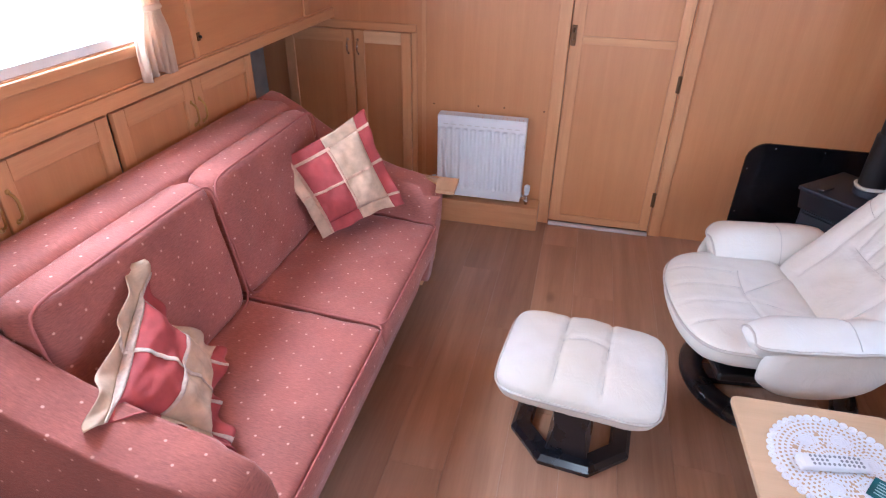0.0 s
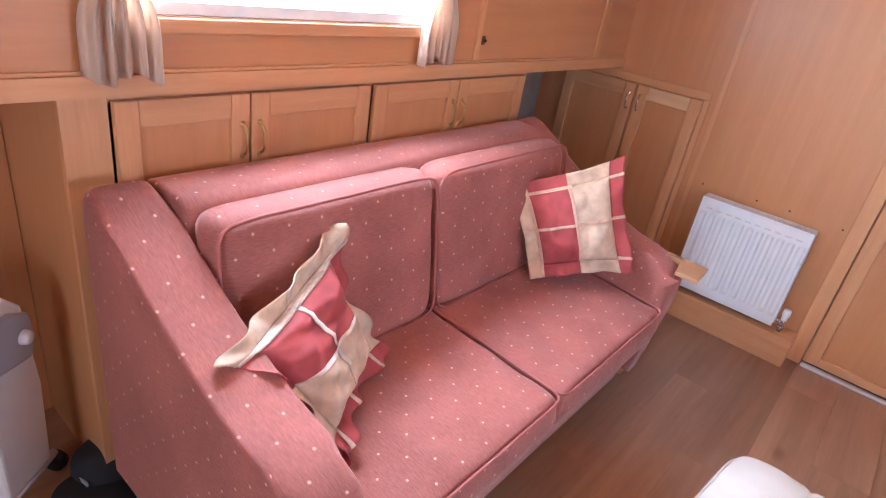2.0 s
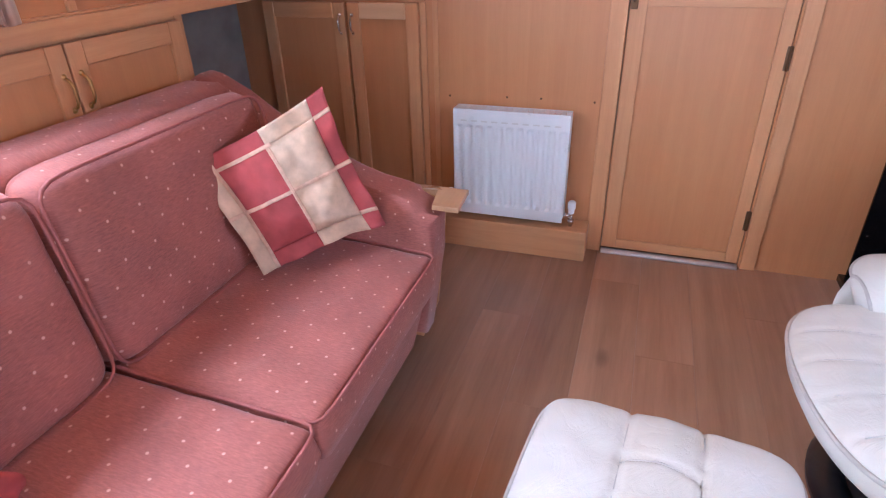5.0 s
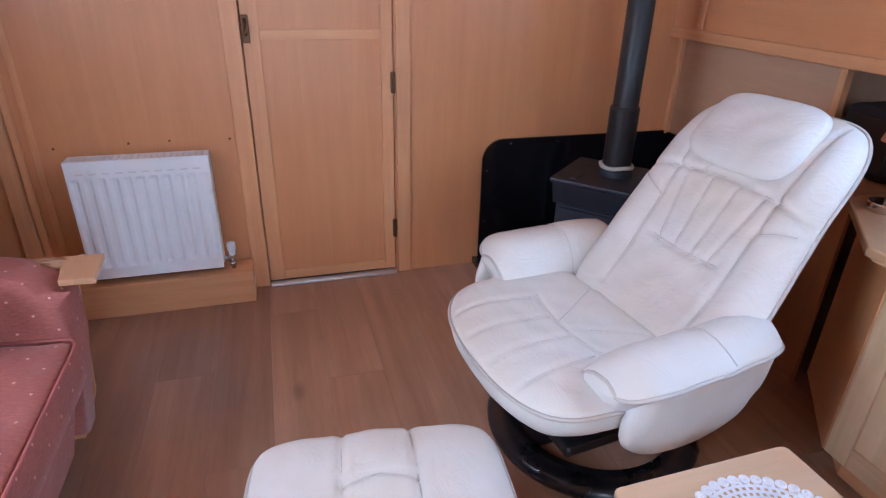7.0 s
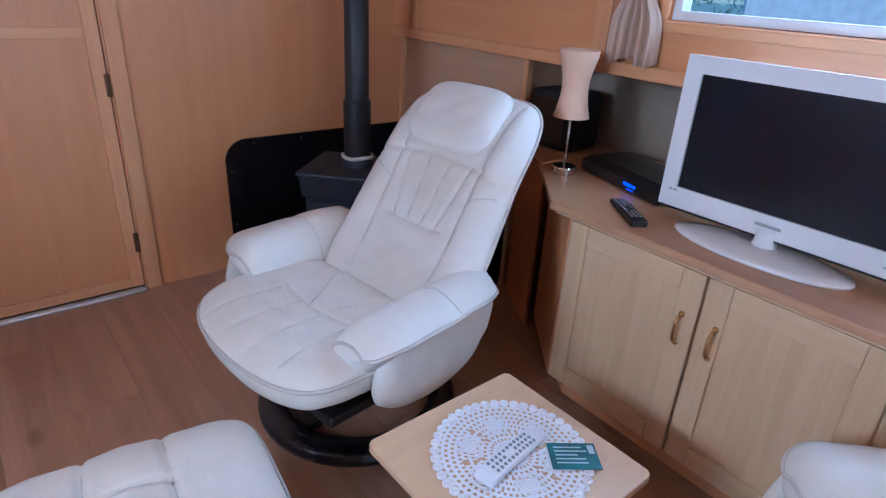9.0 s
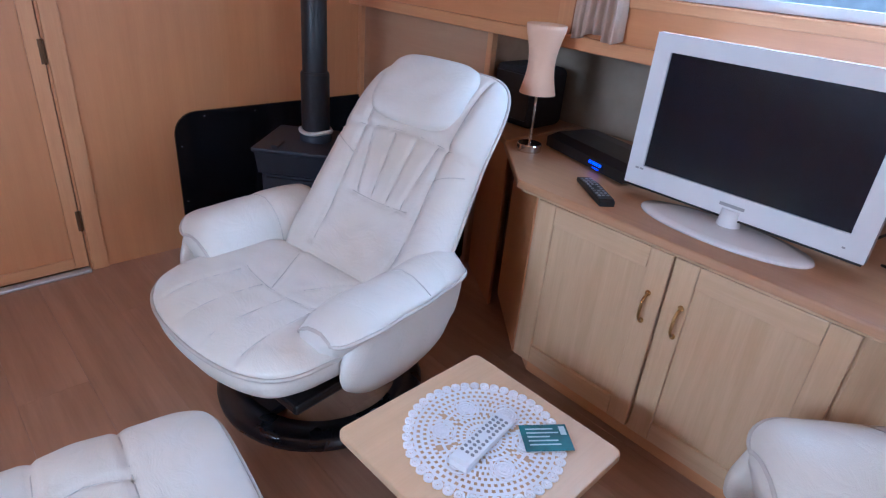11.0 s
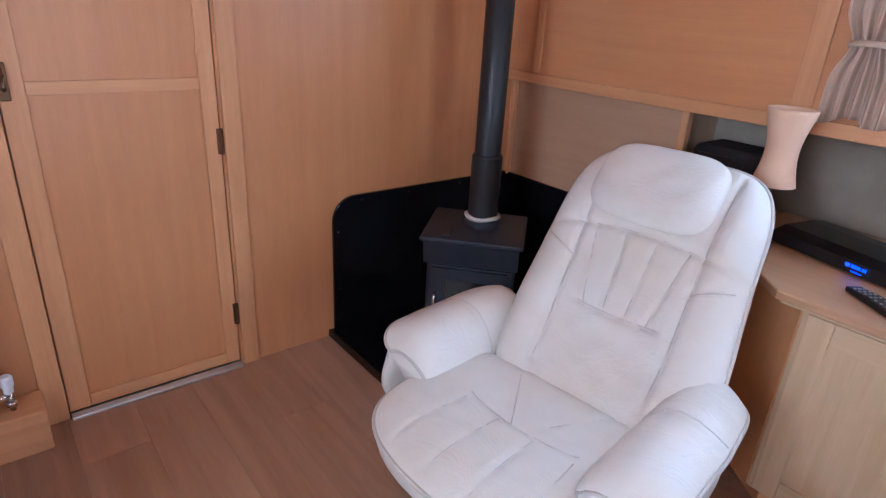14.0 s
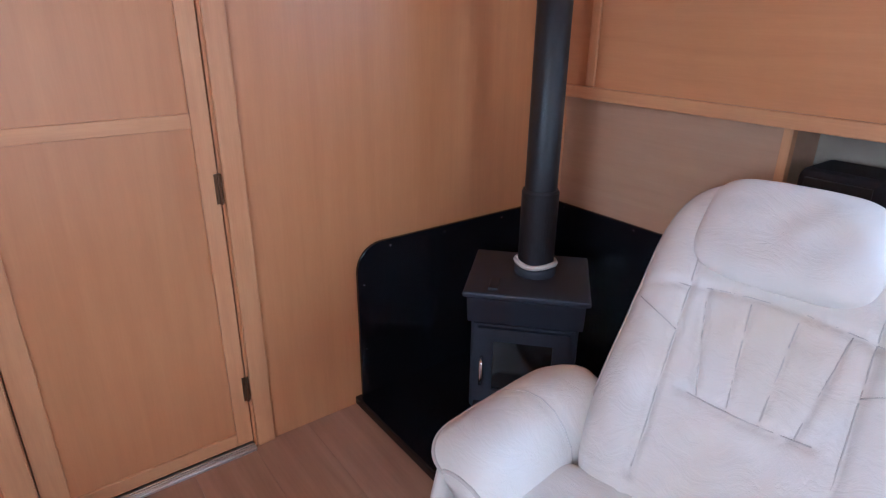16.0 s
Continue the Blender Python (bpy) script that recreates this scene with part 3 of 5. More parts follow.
structure("trim_door_head", box(DX0, DX1 + 0.006, YB - 0.013, YB, DTOP + 0.001, DTOP + 0.06, 0.004), M["trim_x"])
sill = box(DX0 + 0.004, DX1 - 0.002, YB - 0.030, YB + 0.010, 0.0, 0.012, 0.003)
for i in range(3):
    box(DX0 + 0.004, DX1 - 0.002, YB - 0.026 + i * 0.010, YB - 0.022 + i * 0.010, 0.011, 0.0145, bm=sill)
structure("door_threshold", sill, M["alu"], "ribbed aluminium threshold strip")

# corner cupboard in the bulkhead
cup = thing("corner_cupboard", "oak corner cupboard with two panelled doors beside the sofa", "cupboard")
for x0, x1, h in ((-1.645, -1.240, -1.262), (-1.226, -0.903, -1.204)):
    d = part("door", box(x0 + 0.050, x1 - 0.050, YB - 0.014, YB - 0.002, 0.21, 0.985), M["veneer"], cup)
    for a, b in ((x0, x0 + 0.055), (x1 - 0.055, x1)):
        part("stile", box(a, b, YB - 0.027, YB - 0.001, 0.16, 1.042, 0.003), M["trim"], d)
    for a, b in ((0.977, 1.0415), (0.16, 0.22)):
        # sunlight on the right door's top rail is painted as a paler oak
        pale = x0 > -1.23 and a > 0.5
        part("rail", box(x0 + 0.0555, x1 - 0.0555, YB - 0.0262, YB - 0.0012, a, b, 0.003), M["sunlit_oak_x"] if pale else M["trim_x"], d, "oak rail with sunlight painted into its colour" if pale else "")
    bow_handle(d, h, YB - 0.026, 0.955, 0.075, -0.022, M["chrome"], "y")
part("frame_rail", box(-1.70, -0.875, YB - 0.012, YB - 0.001, 1.046, 1.085, 0.003), M["trim_x"], cup)
part("frame_stile", box(-0.899, -0.872, YB - 0.012, YB - 0.001, 0.14, 1.0455, 0.003), M["trim"], cup)
part("plinth", box(-1.70, -0.875, YB - 0.010, YB - 0.001, 0.001, 0.139), M["trim_x"], cup)

# boxed pipe casing under the radiator
pipe_box = single("pipe_casing", box(-0.92, -0.125, 2.995, YB - 0.007, 0.0, 0.142, 0.004), M["trim_x"], "low oak pipe boxing under the radiator", "boxing")

# ---------------------------------------------------------------- radiator
rad = thing("radiator", "white pressed steel panel radiator on the bulkhead", "radiator")
rx0, rx1, rz0, rz1, ry = -0.722, -0.236, 0.168, 0.640, 3.012
pan = bmesh.new()
cols = 11 * 8
for iz, z in enumerate((rz0, rz0 + 0.02, rz0 + 0.045, rz0 + 0.06, rz1 - 0.075, rz1 - 0.06, rz1 - 0.02, rz1 - 0.006)):
    deep = 0.0 if iz in (0, 1, 2, 5, 6, 7) else 1.0
    for i in range(cols + 1):
        u = i / cols
        x = rx0 + u * (rx1 - rx0)
        ph = (u * 11) % 1.0
        wv = 0.5 - 0.5 * math.cos(2 * math.pi * ph)
        d = 0.0085 * deep * max(0, min(1, (wv - 0.25) * 2.2)) * (0 if (u < 0.02 or u > 0.98) else 1)
        pan.verts.new((x, ry + d, z))
pan.verts.ensure_lookup_table()
for iz in range(7):
    for i in range(cols):
        a = iz * (cols + 1) + i
        pan.faces.new([pan.verts[k] for k in (a, a + 1, a + cols + 2, a + cols + 1)])
g = bmesh.ops.extrude_face_region(pan, geom=pan.faces[:])
bmesh.ops.translate(pan, verts=[v for v in g["geom"] if isinstance(v, bmesh.types.BMVert)], vec=(0, 0.010, 0))
part("front_panel", pan, M["enamel"], rad, smooth=False)
part("back_panel", box(rx0 + 0.01, rx1 - 0.01, 3.075, 3.090, rz0 + 0.01, rz1 - 0.02, 0.004), M["enamel"], rad)
grille = boxes((rx0, rx1, ry + 0.002, ry + 0.006, rz1 - 0.006, rz1 + 0.004), (rx0, rx1, 3.084, 3.088, rz1 - 0.006, rz1 + 0.004))
for i in range(22):
    x = rx0 + 0.008 + i * (rx1 - rx0 - 0.016) / 21
    box(x - 0.0095, x + 0.0095, ry + 0.0065, 3.0835, rz1 - 0.002, rz1 + 0.002, bm=grille)
part("top_grille", grille, M["enamel"], rad)
for x0, x1 in ((rx0 - 0.003, rx0), (rx1, rx1 + 0.003)):
    part("side_cover", box(x0, x1, ry + 0.001, 3.088, rz0 + 0.02, rz1 + 0.003, 0.001), M["enamel"], rad)
for i in range(10):
    x = rx0 + (i + 1) * (rx1 - rx0) / 11
    part("louvre", box(x - 0.013, x + 0.013, ry - 0.0015, ry + 0.001, rz1 - 0.047, rz1 - 0.041), M["heater"], rad)
for x, s in ((rx0 - 0.03, 1), (rx1 + 0.035, -1)):
    v = moved(lathe([(0, 0), (0.013, 0.0), (0.013, 0.02), (0.017, 0.022), (0.017, 0.05), (0.013, 0.056), (0, 0.057)], 16), Matrix.Translation((x, 3.05, 0.205)))
    vo = part("valve_cap", v, M["white_plastic"], rad, "white plastic valve cap", smooth=False)
    tl = tube([(x, 3.05, 0.142), (x, 3.05, 0.206)], 0.008, 10)
    tube([(x, 3.05, 0.192), (x + s * 0.045, 3.05, 0.192)], 0.010, 10, bm=tl)
    g = bmesh.ops.create_cone(tl, segments=6, radius1=0.015, radius2=0.015, depth=0.014, cap_ends=True)
    bmesh.ops.translate(tl, verts=g["verts"], vec=(x, 3.05, 0.165))
    part("valve_tail", tl, M["chrome"], rad, "chrome pipe tail", smooth=True)

for x, z in ((-0.775, 0.665), (-0.52, 0.672), (-0.375, 0.675), (-0.155, 0.672)):
    single("screw_head", moved(lathe([(0, 0.002), (0.0045, 0.0015), (0.005, 0)], 10), Matrix.Translation((x, YB, z)) @ pose(0, 0, 0, 90, 0, 0)), M["bronze"], "small dark screw head in the bulkhead", "screw", "screws above the radiator")

# ---------------------------------------------------------------- lockers behind the sofa
lock = thing("locker_bank", "row of oak lockers with panelled doors behind the sofa", "locker")
LX = -1.385
for y0, y1, z1 in ((0.55, 0.572, LEDGE_L - 0.006), (2.262, 2.285, LEDGE_L - 0.006), (0.573, 2.261, 0.03)):
    part("side_panel" if z1 > 0.1 else "bottom", box(HULL_L + 0.002, LX - 0.021, y0, y1, 0.0, z1), M["veneer"], lock)
part("face_frame", boxes((LX - 0.02, LX, 0.55, 0.645, 0.0, 1.098), (LX - 0.02, LX, 1.397, 1.413, 0.0, 1.098), (LX - 0.02, LX, 2.252, 2.285, 0.0, 1.098), (LX - 0.02, LX - 0.001, 0.646, 2.251, 1.078, 1.098), (LX - 0.02, LX - 0.001, 0.646, 2.251, 0.0, 0.30)), M["trim"], lock)
for y0, y1, hy in ((0.650, 0.978, 0.957), (0.984, 1.394, 1.008), (1.416, 1.822, 1.800), (1.828, 2.250, 1.852)):
    d = part("door", box(LX + 0.001, LX + 0.008, y0 + 0.045, y1 - 0.045, 0.36, 1.03), M["veneer"], lock)
    for a, b in ((y0, y0 + 0.052), (y1 - 0.052, y1)):
        part("stile", box(LX + 0.0005, LX + 0.020, a, b, 0.31, 1.084, 0.003), M["trim"], d)
    for a, b in ((1.022, 1.084), (0.31, 0.37)):
        part("rail", box(LX + 0.0008, LX + 0.0193, y0 + 0.0525, y1 - 0.0525, a, b, 0.003), M["trim_y"], d)
    bow_handle(d, LX + 0.018, hy, 0.965, 0.085, 0.024, M["brass"], "x")

# small key plate on the port panel
kp = thing("lock_plate", "small dark keyhole plate on the port cabin side", "lock plate")
part("plate", box(XL, XL + 0.004, 1.90, 1.918, 1.205, 1.235, 0.0015), M["bronze"], kp)
part("knob", moved(lathe([(0, 0.012), (0.005, 0.010), (0.006, 0.004), (0.004, 0)], 12), Matrix.Translation((XL + 0.004, 1.909, 1.22)) @ pose(0, 0, 0, 0, 90, 0)), M["black"], kp, smooth=True)

# ---------------------------------------------------------------- sofa
sofa = thing("sofa", "terracotta dotted chenille two-seat sofa with sloping arms", "sofa")
F = M["sofa"]


def arm_profile(front, low=0.0):
    pts = [(-1.33, 0.10), (-1.335, 0.86), (-1.325, 0.915), (-1.29, 0.935), (-1.25, 0.925)]
    for i in range(1, 9):
        s = i / 8
        pts.append((-1.25 + s * (0.60), 0.925 - (0.265 + low) * (1 - (1 - s) ** 1.5)))
    pts += [(front - 0.09, 0.648 - low), (front - 0.045, 0.628 - low), (front - 0.012, 0.585 - low), (front, 0.53), (front - 0.012, 0.40), (front - 0.05, 0.10)]
    return pts


part("arm", prism(arm_profile(-0.505), 0.545, 0.688, "y", 0.034, 4), F, sofa, smooth=True)
part("arm", prism(arm_profile(-0.515, 0.045), 2.162, 2.285, "y", 0.034, 4), F, sofa, smooth=True)
part("back_frame", prism([(-1.345, 0.12), (-1.345, 0.88), (-1.335, 0.915), (-1.30, 0.925), (-1.19, 0.925), (-1.16, 0.905), (-1.10, 0.36), (-1.10, 0.12)], 0.690, 2.160, "y", 0.012, 3), F, sofa, smooth=True)
part("base", prism([(-1.34, 0.06), (-1.34, 0.33), (-0.555, 0.33), (-0.545, 0.31), (-0.605, 0.06)], 0.690, 2.160, "y", 0.008, 2), F, sofa, smooth=False)
for y0, y1 in ((0.692, 1.418), (1.422, 2.158)):
    yc, wd = (y0 + y1) / 2, y1 - y0

    def seat_bend(p, yc=yc):
        # thickness tapers a little to the front, top rises to the back
        return Vector((-0.80 + p.x, yc + p.y, 0.396 + p.z - 0.035 * (p.x + 0.29) / 0.58))
    sc_ = part("seat_cushion", pillow(0.585, wd + 0.014, 0.078, 0.065, 22, 22, 36, bend=seat_bend, wrinkle=0.006, seed=yc, planar=False), F, sofa, smooth=True)
    part("piping", tube(rim(0.585, wd + 0.014, 22, 140, bend=lambda p, b=seat_bend: b(Vector((p.x, p.y, 0.068))), grow=-0.006), 0.0045, 6, True), M["piping_red"], sc_, smooth=True)
for y0, y1 in ((0.692, 1.401), (1.399, 2.157)):
    yc, wd = (y0 + y1) / 2, y1 - y0

    def back_bend(p, yc=yc):
        # pad stands on the seat and leans on the back frame: local x up, z outwards
        lean = 0.16
        return Vector((-1.085 + p.z - lean * (p.x), yc + p.y, 0.685 + p.x))
    bc = part("back_cushion", pillow(0.455, wd, 0.072, 0.06, 12, 12, 30, bend=back_bend, wrinkle=0.006, seed=yc + 3, planar=False), F, sofa, smooth=True)
    part("piping", tube(rim(0.455, wd, 12, 110, bend=lambda p, b=back_bend: b(Vector((p.x, p.y, 0.062))), grow=-0.007), 0.0045, 6, True), M["piping_red"], bc, smooth=True)
for x in (-1.28, -0.68):
    for y in (0.60, 2.22):
        part("foot", moved(lathe([(0, 0), (0.022, 0), (0.028, 0.09), (0, 0.09)], 14), Matrix.Translation((x, y, 0.011 - 0.011))), M["black"], sofa)

# folding flap at the end of the sofa
flap = thing("side_flap_table", "narrow wooden flap table at the sofa end", "side table")
part("top", prism([(-0.96, 2.289), (-0.545, 2.289), (-0.530, 2.178), (-0.446, 2.174), (-0.455, 2.318), (-0.96, 2.330)], 0.572, 0.590, "z", 0.003), M["worktop"], flap)
part("support_panel", prism([(-0.94, 0.0), (-0.62, 0.0), (-0.56, 0.16), (-0.520, 0.5715), (-0.94, 0.5715)], 2.288, 2.304, "y", 0.003), M["trim"], flap)
part("bracket", prism([(-0.600, 2.294), (-0.535, 2.292), (-0.560, 2.316)], 0.5905, 0.5925, "z"), M["chrome"], flap, "small metal corner plate")


def scatter_cushion(corners, sag, recess, puff, crumple, seed, label, lace):
    """A slack square cushion: four patches, ribbon between them and a wavy flange. corners: BL, BR, TR, TL."""
    bl, br, tr, tl = [Vector(c) for c in corners]
    mid = (bl + br + tr + tl) / 4
    nrm = ((br + tr - bl - tl).cross(tl + tr - bl - br)).normalized()
    c = thing("scatter_cushion", label, "cushion", "scatter cushions on the sofa", Matrix.Translation(mid))
    A = 0.74

    def at(u, v, h):
        u, v = u * (1 - 0.07 * (1 - v * v)), v * (1 - 0.07 * (1 - u * u))
        p = bl * (1 - u) * (1 - v) / 4 + br * (1 + u) * (1 - v) / 4 + tr * (1 + u) * (1 + v) / 4 + tl * (1 - u) * (1 + v) / 4
        p = p + Vector(sag) * (1 - u * u) * max(0, -v) ** 2
        return p - mid + nrm * (h - recess * max(0, 1 - (u * u + v * v) / 1.6))

    def swell(u, v):
        q = max(0, 1 - abs(u / A) ** 3) * max(0, 1 - abs(v / A) ** 3)
        w = noise.noise(Vector((u * 3.2 + seed, v * 3.2, seed))) * crumple * (1.3 - v * 0.8)
        w += noise.noise(Vector((u * 8 + seed, v * 5, seed + 4))) * crumple * 0.45
        return puff * q ** 0.5 + w * min(1, q * 3)

    def wave(u, v):
        e = max(0, (max(abs(u), abs(v)) - A) / (1 - A))
        s_ = u if abs(v) > abs(u) else v
        side = seed + (1.7 if abs(v) > abs(u) else 0) + (2.9 if u + v > 0 else 0)
        return e ** 1.2 * (0.013 * math.sin(4.3 * s_ + side) + (0.008 if seed < 5 else 0.014) * math.sin(10.5 * s_ + side * 2) + crumple * 0.8 * noise.noise(Vector((u * 4, v * 4, seed))))

    def sheet(name, u0, u1, v0, v1, nu, nv, fn, material, thick, label_=""):
        b = bmesh.new()
        g_ = [[b.verts.new(fn(u0 + (u1 - u0) * i / nu, v0 + (v1 - v0) * j / nv)) for j in range(nv + 1)] for i in range(nu + 1)]
        for i in range(nu):
            for j in range(nv):
                b.faces.new((g_[i][j], g_[i + 1][j], g_[i + 1][j + 1], g_[i][j + 1]))
        if thick:
            g = bmesh.ops.extrude_face_region(b, geom=b.faces[:])
            bmesh.ops.translate(b, verts=[v for v in g["geom"] if isinstance(v, bmesh.types.BMVert)], vec=nrm * -thick)
        return part(name, b, material, c, label_, smooth=True)

    def front(u, v):
        return at(u, v, swell(u, v))

    def flange(u, v):
        return at(u, v, wave(u, v))

    def ribbon(u, v):
        inside = abs(u) < A and abs(v) < A
        return at(u, v, (swell(u, v) if inside else wave(u, v)) + 0.0028)
    for u0, u1, mat in ((-A, 0.0, M["crimson"]), (0.0, A, M["cream"])):
        for v0, v1 in ((-A, 0.0), (0.0, A)):
            sheet("patch", u0, u1, v0, v1, 20, 20, front, mat, 0.002)
    sheet("back_cover", -A, A, -A, A, 16, 16, lambda u, v: at(u, v, -swell(u, v) * 0.8 - 0.003), M["crimson"], 0)
    sheet("flange", -1, -A, -1, 1, 6, 44, flange, M["cream"], 0.003, "wavy cream edge")
    sheet("flange", A, 1, -1, 1, 6, 44, flange, M["crimson"], 0.003, "wavy crimson edge")
    for v0, v1 in ((A, 1), (-1, -A)):
        sheet("flange", -A, 0, v0, v1, 24, 6, flange, M["crimson"], 0.003, "wavy crimson edge")
        sheet("flange", 0, A, v0, v1, 24, 6, flange, M["cream"], 0.003, "wavy cream edge")
    k = 0.029
    sheet("ribbon", -1, 1, -k, k, 60, 3, ribbon, lace, 0.002)
    sheet("ribbon", -k, k, -A, A, 3, 44, lambda u, v: ribbon(u, v) + nrm * 0.0012, lace, 0.002)
    sheet("ribbon", -A - k, -A + k, -1, 1, 3, 60, lambda u, v: ribbon(u, v) + nrm * 0.0016, lace, 0.002)
    sheet("ribbon", -A, A * 0.1, A - k, A + k, 30, 3, ribbon, lace, 0.002)
    for v in (-0.72, 0.72):
        sheet("ribbon", A, 1, v - k, v + k, 6, 3, ribbon, lace, 0.002)
    return c


scatter_cushion([(-0.911, 1.837, 0.476), (-0.64, 2.088, 0.552), (-0.813, 2.106, 0.942), (-1.086, 1.825, 0.787)], (0, 0, 0), 0.0, 0.042, 0.012, 1.3, "crimson and cream patchwork cushion leaning on the sofa arm", M["lace_tan"])
scatter_cushion([(-0.855, 0.580, 0.738), (-0.682, 0.770, 0.482), (-0.905, 1.100, 0.486), (-1.030, 1.000, 0.860)], (0.0, 0.03, 0.058), 0.045, 0.070, 0.013, 7.1, "crumpled crimson and cream patchwork cushion with lace bands", M["lace_pale"])

# ---------------------------------------------------------------- recliner
L = M["leather"]
CHAIR = pose(0.90, 1.975, 0, 0, 0, 187)
Y0 = 0.085


def ring_base(parent, r_out, r_in, z0, z1, seg, name="base_ring", twist=0.0):
    b = bmesh.new()
    rows = []
    rr = [(r_in, z0), (r_out, z0), (r_out + 0.003, (z0 + z1) / 2), (r_out - 0.012, z1), (r_in + 0.008, z1)]
    for i in range(seg):
        a = 2 * math.pi * (i + 0.5) / seg + twist
        rows.append([b.verts.new((r * math.cos(a), r * math.sin(a), z)) for r, z in rr])
    for i in range(seg):
        p, q = rows[i], rows[(i + 1) % seg]
        for k in range(len(rr)):
            k2 = (k + 1) % len(rr)
            b.faces.new((p[k], q[k], q[k2], p[k2]))
    return part(name, b, M["lacquer"], parent, "black lacquered wooden ring", smooth=seg > 12)


def recliner():
    c = thing("recliner_chair", "white leather swivel recliner on a black ring base", "armchair", "recliner armchairs", CHAIR)
    ring_base(c, 0.325, 0.235, 0.001, 0.040, 48)
    part("base_cross", boxes((-0.245, 0.245, -0.045, 0.045, 0.008, 0.034)), M["lacquer"], c)
    part("pedestal", moved(lathe([(0.06, 0.034), (0.055, 0.06), (0.038, 0.08), (0.038, 0.24), (0.08, 0.27), (0, 0.27)], 24), Matrix.Translation((0, 0, 0))), M["black"], c, smooth=True)
    part("seat_frame", box(-0.10, 0.34, Y0 - 0.24, Y0 + 0.24, 0.265, 0.30, 0.01), M["black"], c)

    SEAT_FAN = (-0.15, -0.05, 0.05, 0.15)

    def seat_detail(x, y):
        h = 0.0
        if x > -0.02:
            for s in SEAT_FAN:
                h += groove(y - s * (1 + 0.9 * x), 0.008, 0.005)
        else:
            for s in (-1, 1):
                h += groove(y - s * (0.02 - 0.55 * (x + 0.02)), 0.008, 0.004)
        h += groove(x + 0.02 + 0.7 * y * y, 0.008, 0.005) if abs(y) < 0.15 else 0
        h -= 0.012 * math.exp(-(((x + 0.05) / 0.14) ** 2 + (y / 0.2) ** 2))
        return h

    def seat_bend(p):
        drop = 0.030 * max(0, (p.x - 0.06) / 0.2) ** 2
        taper = 1 - 0.06 * (p.x / 0.25)
        return Vector((0.240 + p.x - 0.05 * (p.y / 0.31) ** 2 * (1 if p.x > 0 else 0) * (p.x / 0.25), Y0 + p.y * taper, 0.447 + p.z - drop * 0.7))
    st = part("seat", pillow(0.475, 0.63, 0.036, 0.080, 5, 5, 80, seat_detail, seat_bend, 0.004, 2.0, kd=16), L, c, smooth=True)
    seat_seams = [[(-0.015, s), (0.20, s * 1.18)] for s in SEAT_FAN]
    seat_seams += [[(-0.025, s * 0.02), (-0.19, s * 0.115)] for s in (-1, 1)]
    seat_seams.append([(-0.02 - 0.7 * v * v, v) for v in [-0.15 + 0.03 * i for i in range(11)]])
    for q in seat_seams:
        seam(q, 0.475, 0.63, 0.036, 5, 5, seat_detail, seat_bend, st)
    part("piping", tube(rim(0.475, 0.63, 5, 96, seat_bend, 0.002), 0.0055, 6, True), M["piping"], st, smooth=True)

    def back_detail(x, y):
        # x runs up the back, y across
        h = 0.0
        if -0.10 < x < 0.115:
            fan = 1 + 2.6 * (x + 0.10)
            for s in (-0.09, -0.03, 0.03, 0.09):
                h += groove(y - s * fan, 0.007, 0.007)
        h += groove(x - 0.125 + 0.5 * y * y, 0.008, 0.012)
        h += groove(x + 0.105 - 0.4 * y * y, 0.008, 0.007) if abs(y) < 0.13 else 0
        h += groove(abs(y) - 0.165 - 0.06 * (x + 0.1), 0.010, 0.009) if x > -0.30 else 0
        for s in (-1, 1):
            h += groove(x - 0.03 - s * (y - s * 0.2) * 0.4, 0.007, 0.007) if s * y > 0.16 else 0
        h += 0.012 * math.exp(-(((abs(y) - 0.225) / 0.05) ** 2))
        return h
    ang = math.atan2(0.40, 0.53)
    up = Vector((-math.sin(ang), 0, math.cos(ang)))
    out = Vector((math.cos(ang), 0, math.sin(ang)))

    def back_bend(p):
        s = (p.x + 0.395) / 0.79
        wid = 1.0 - 0.10 * max(0, s - 0.55) / 0.45
        curl = -0.05 * max(0, (s - 0.6) / 0.4) ** 2 + 0.055 * max(0, (0.30 - s) / 0.30) ** 1.5
        wing = 0.022 * (p.y / 0.28) ** 2 * (1 - 0.6 * s)
        wid *= 1 - 0.05 * math.exp(-((s - 0.58) / 0.2) ** 2)
        base = Vector((-0.005, 0.060, 0.365))
        return base + up * (p.x + 0.395) + out * (p.z + curl + wing) + Vector((0, p.y * wid + 0.050 * (1 - s) - 0.016 * s, 0))
    bk = part("backrest", pillow(0.79, 0.59, 0.055, 0.045, 4.6, 5, 96, back_detail, back_bend, 0.004, 5.0), L, c, smooth=True)
    lines = []
    for s in (-0.09, -0.03, 0.03, 0.09):
        lines.append([(-0.098, s * 1.005), (0.11, s * 1.546)])
    lines.append([(0.125 - 0.5 * v * v, v) for v in [-0.2 + 0.05 * i for i in range(9)]])
    lines.append([(-0.105 + 0.4 * v * v, v) for v in [-0.12 + 0.03 * i for i in range(9)]])
    for s in (-1, 1):
        lines.append([(-0.28, s * 0.154), (0.33, s * 0.191)])
        lines.append([(0.01, s * 0.172), (0.05, s * 0.272)])
    for q in lines:
        seam(q, 0.79, 0.59, 0.055, 4.6, 5, back_detail, back_bend, bk)
    part("piping", tube(rim(0.79, 0.59, 4.6, 120, back_bend, 0.002), 0.0055, 6, True), M["piping"], bk, smooth=True)

    def head_bend(p):
        q = back_bend(Vector((0.268 + p.x, p.y - 0.02, 0.046 + p.z * 1.0)))
        return q
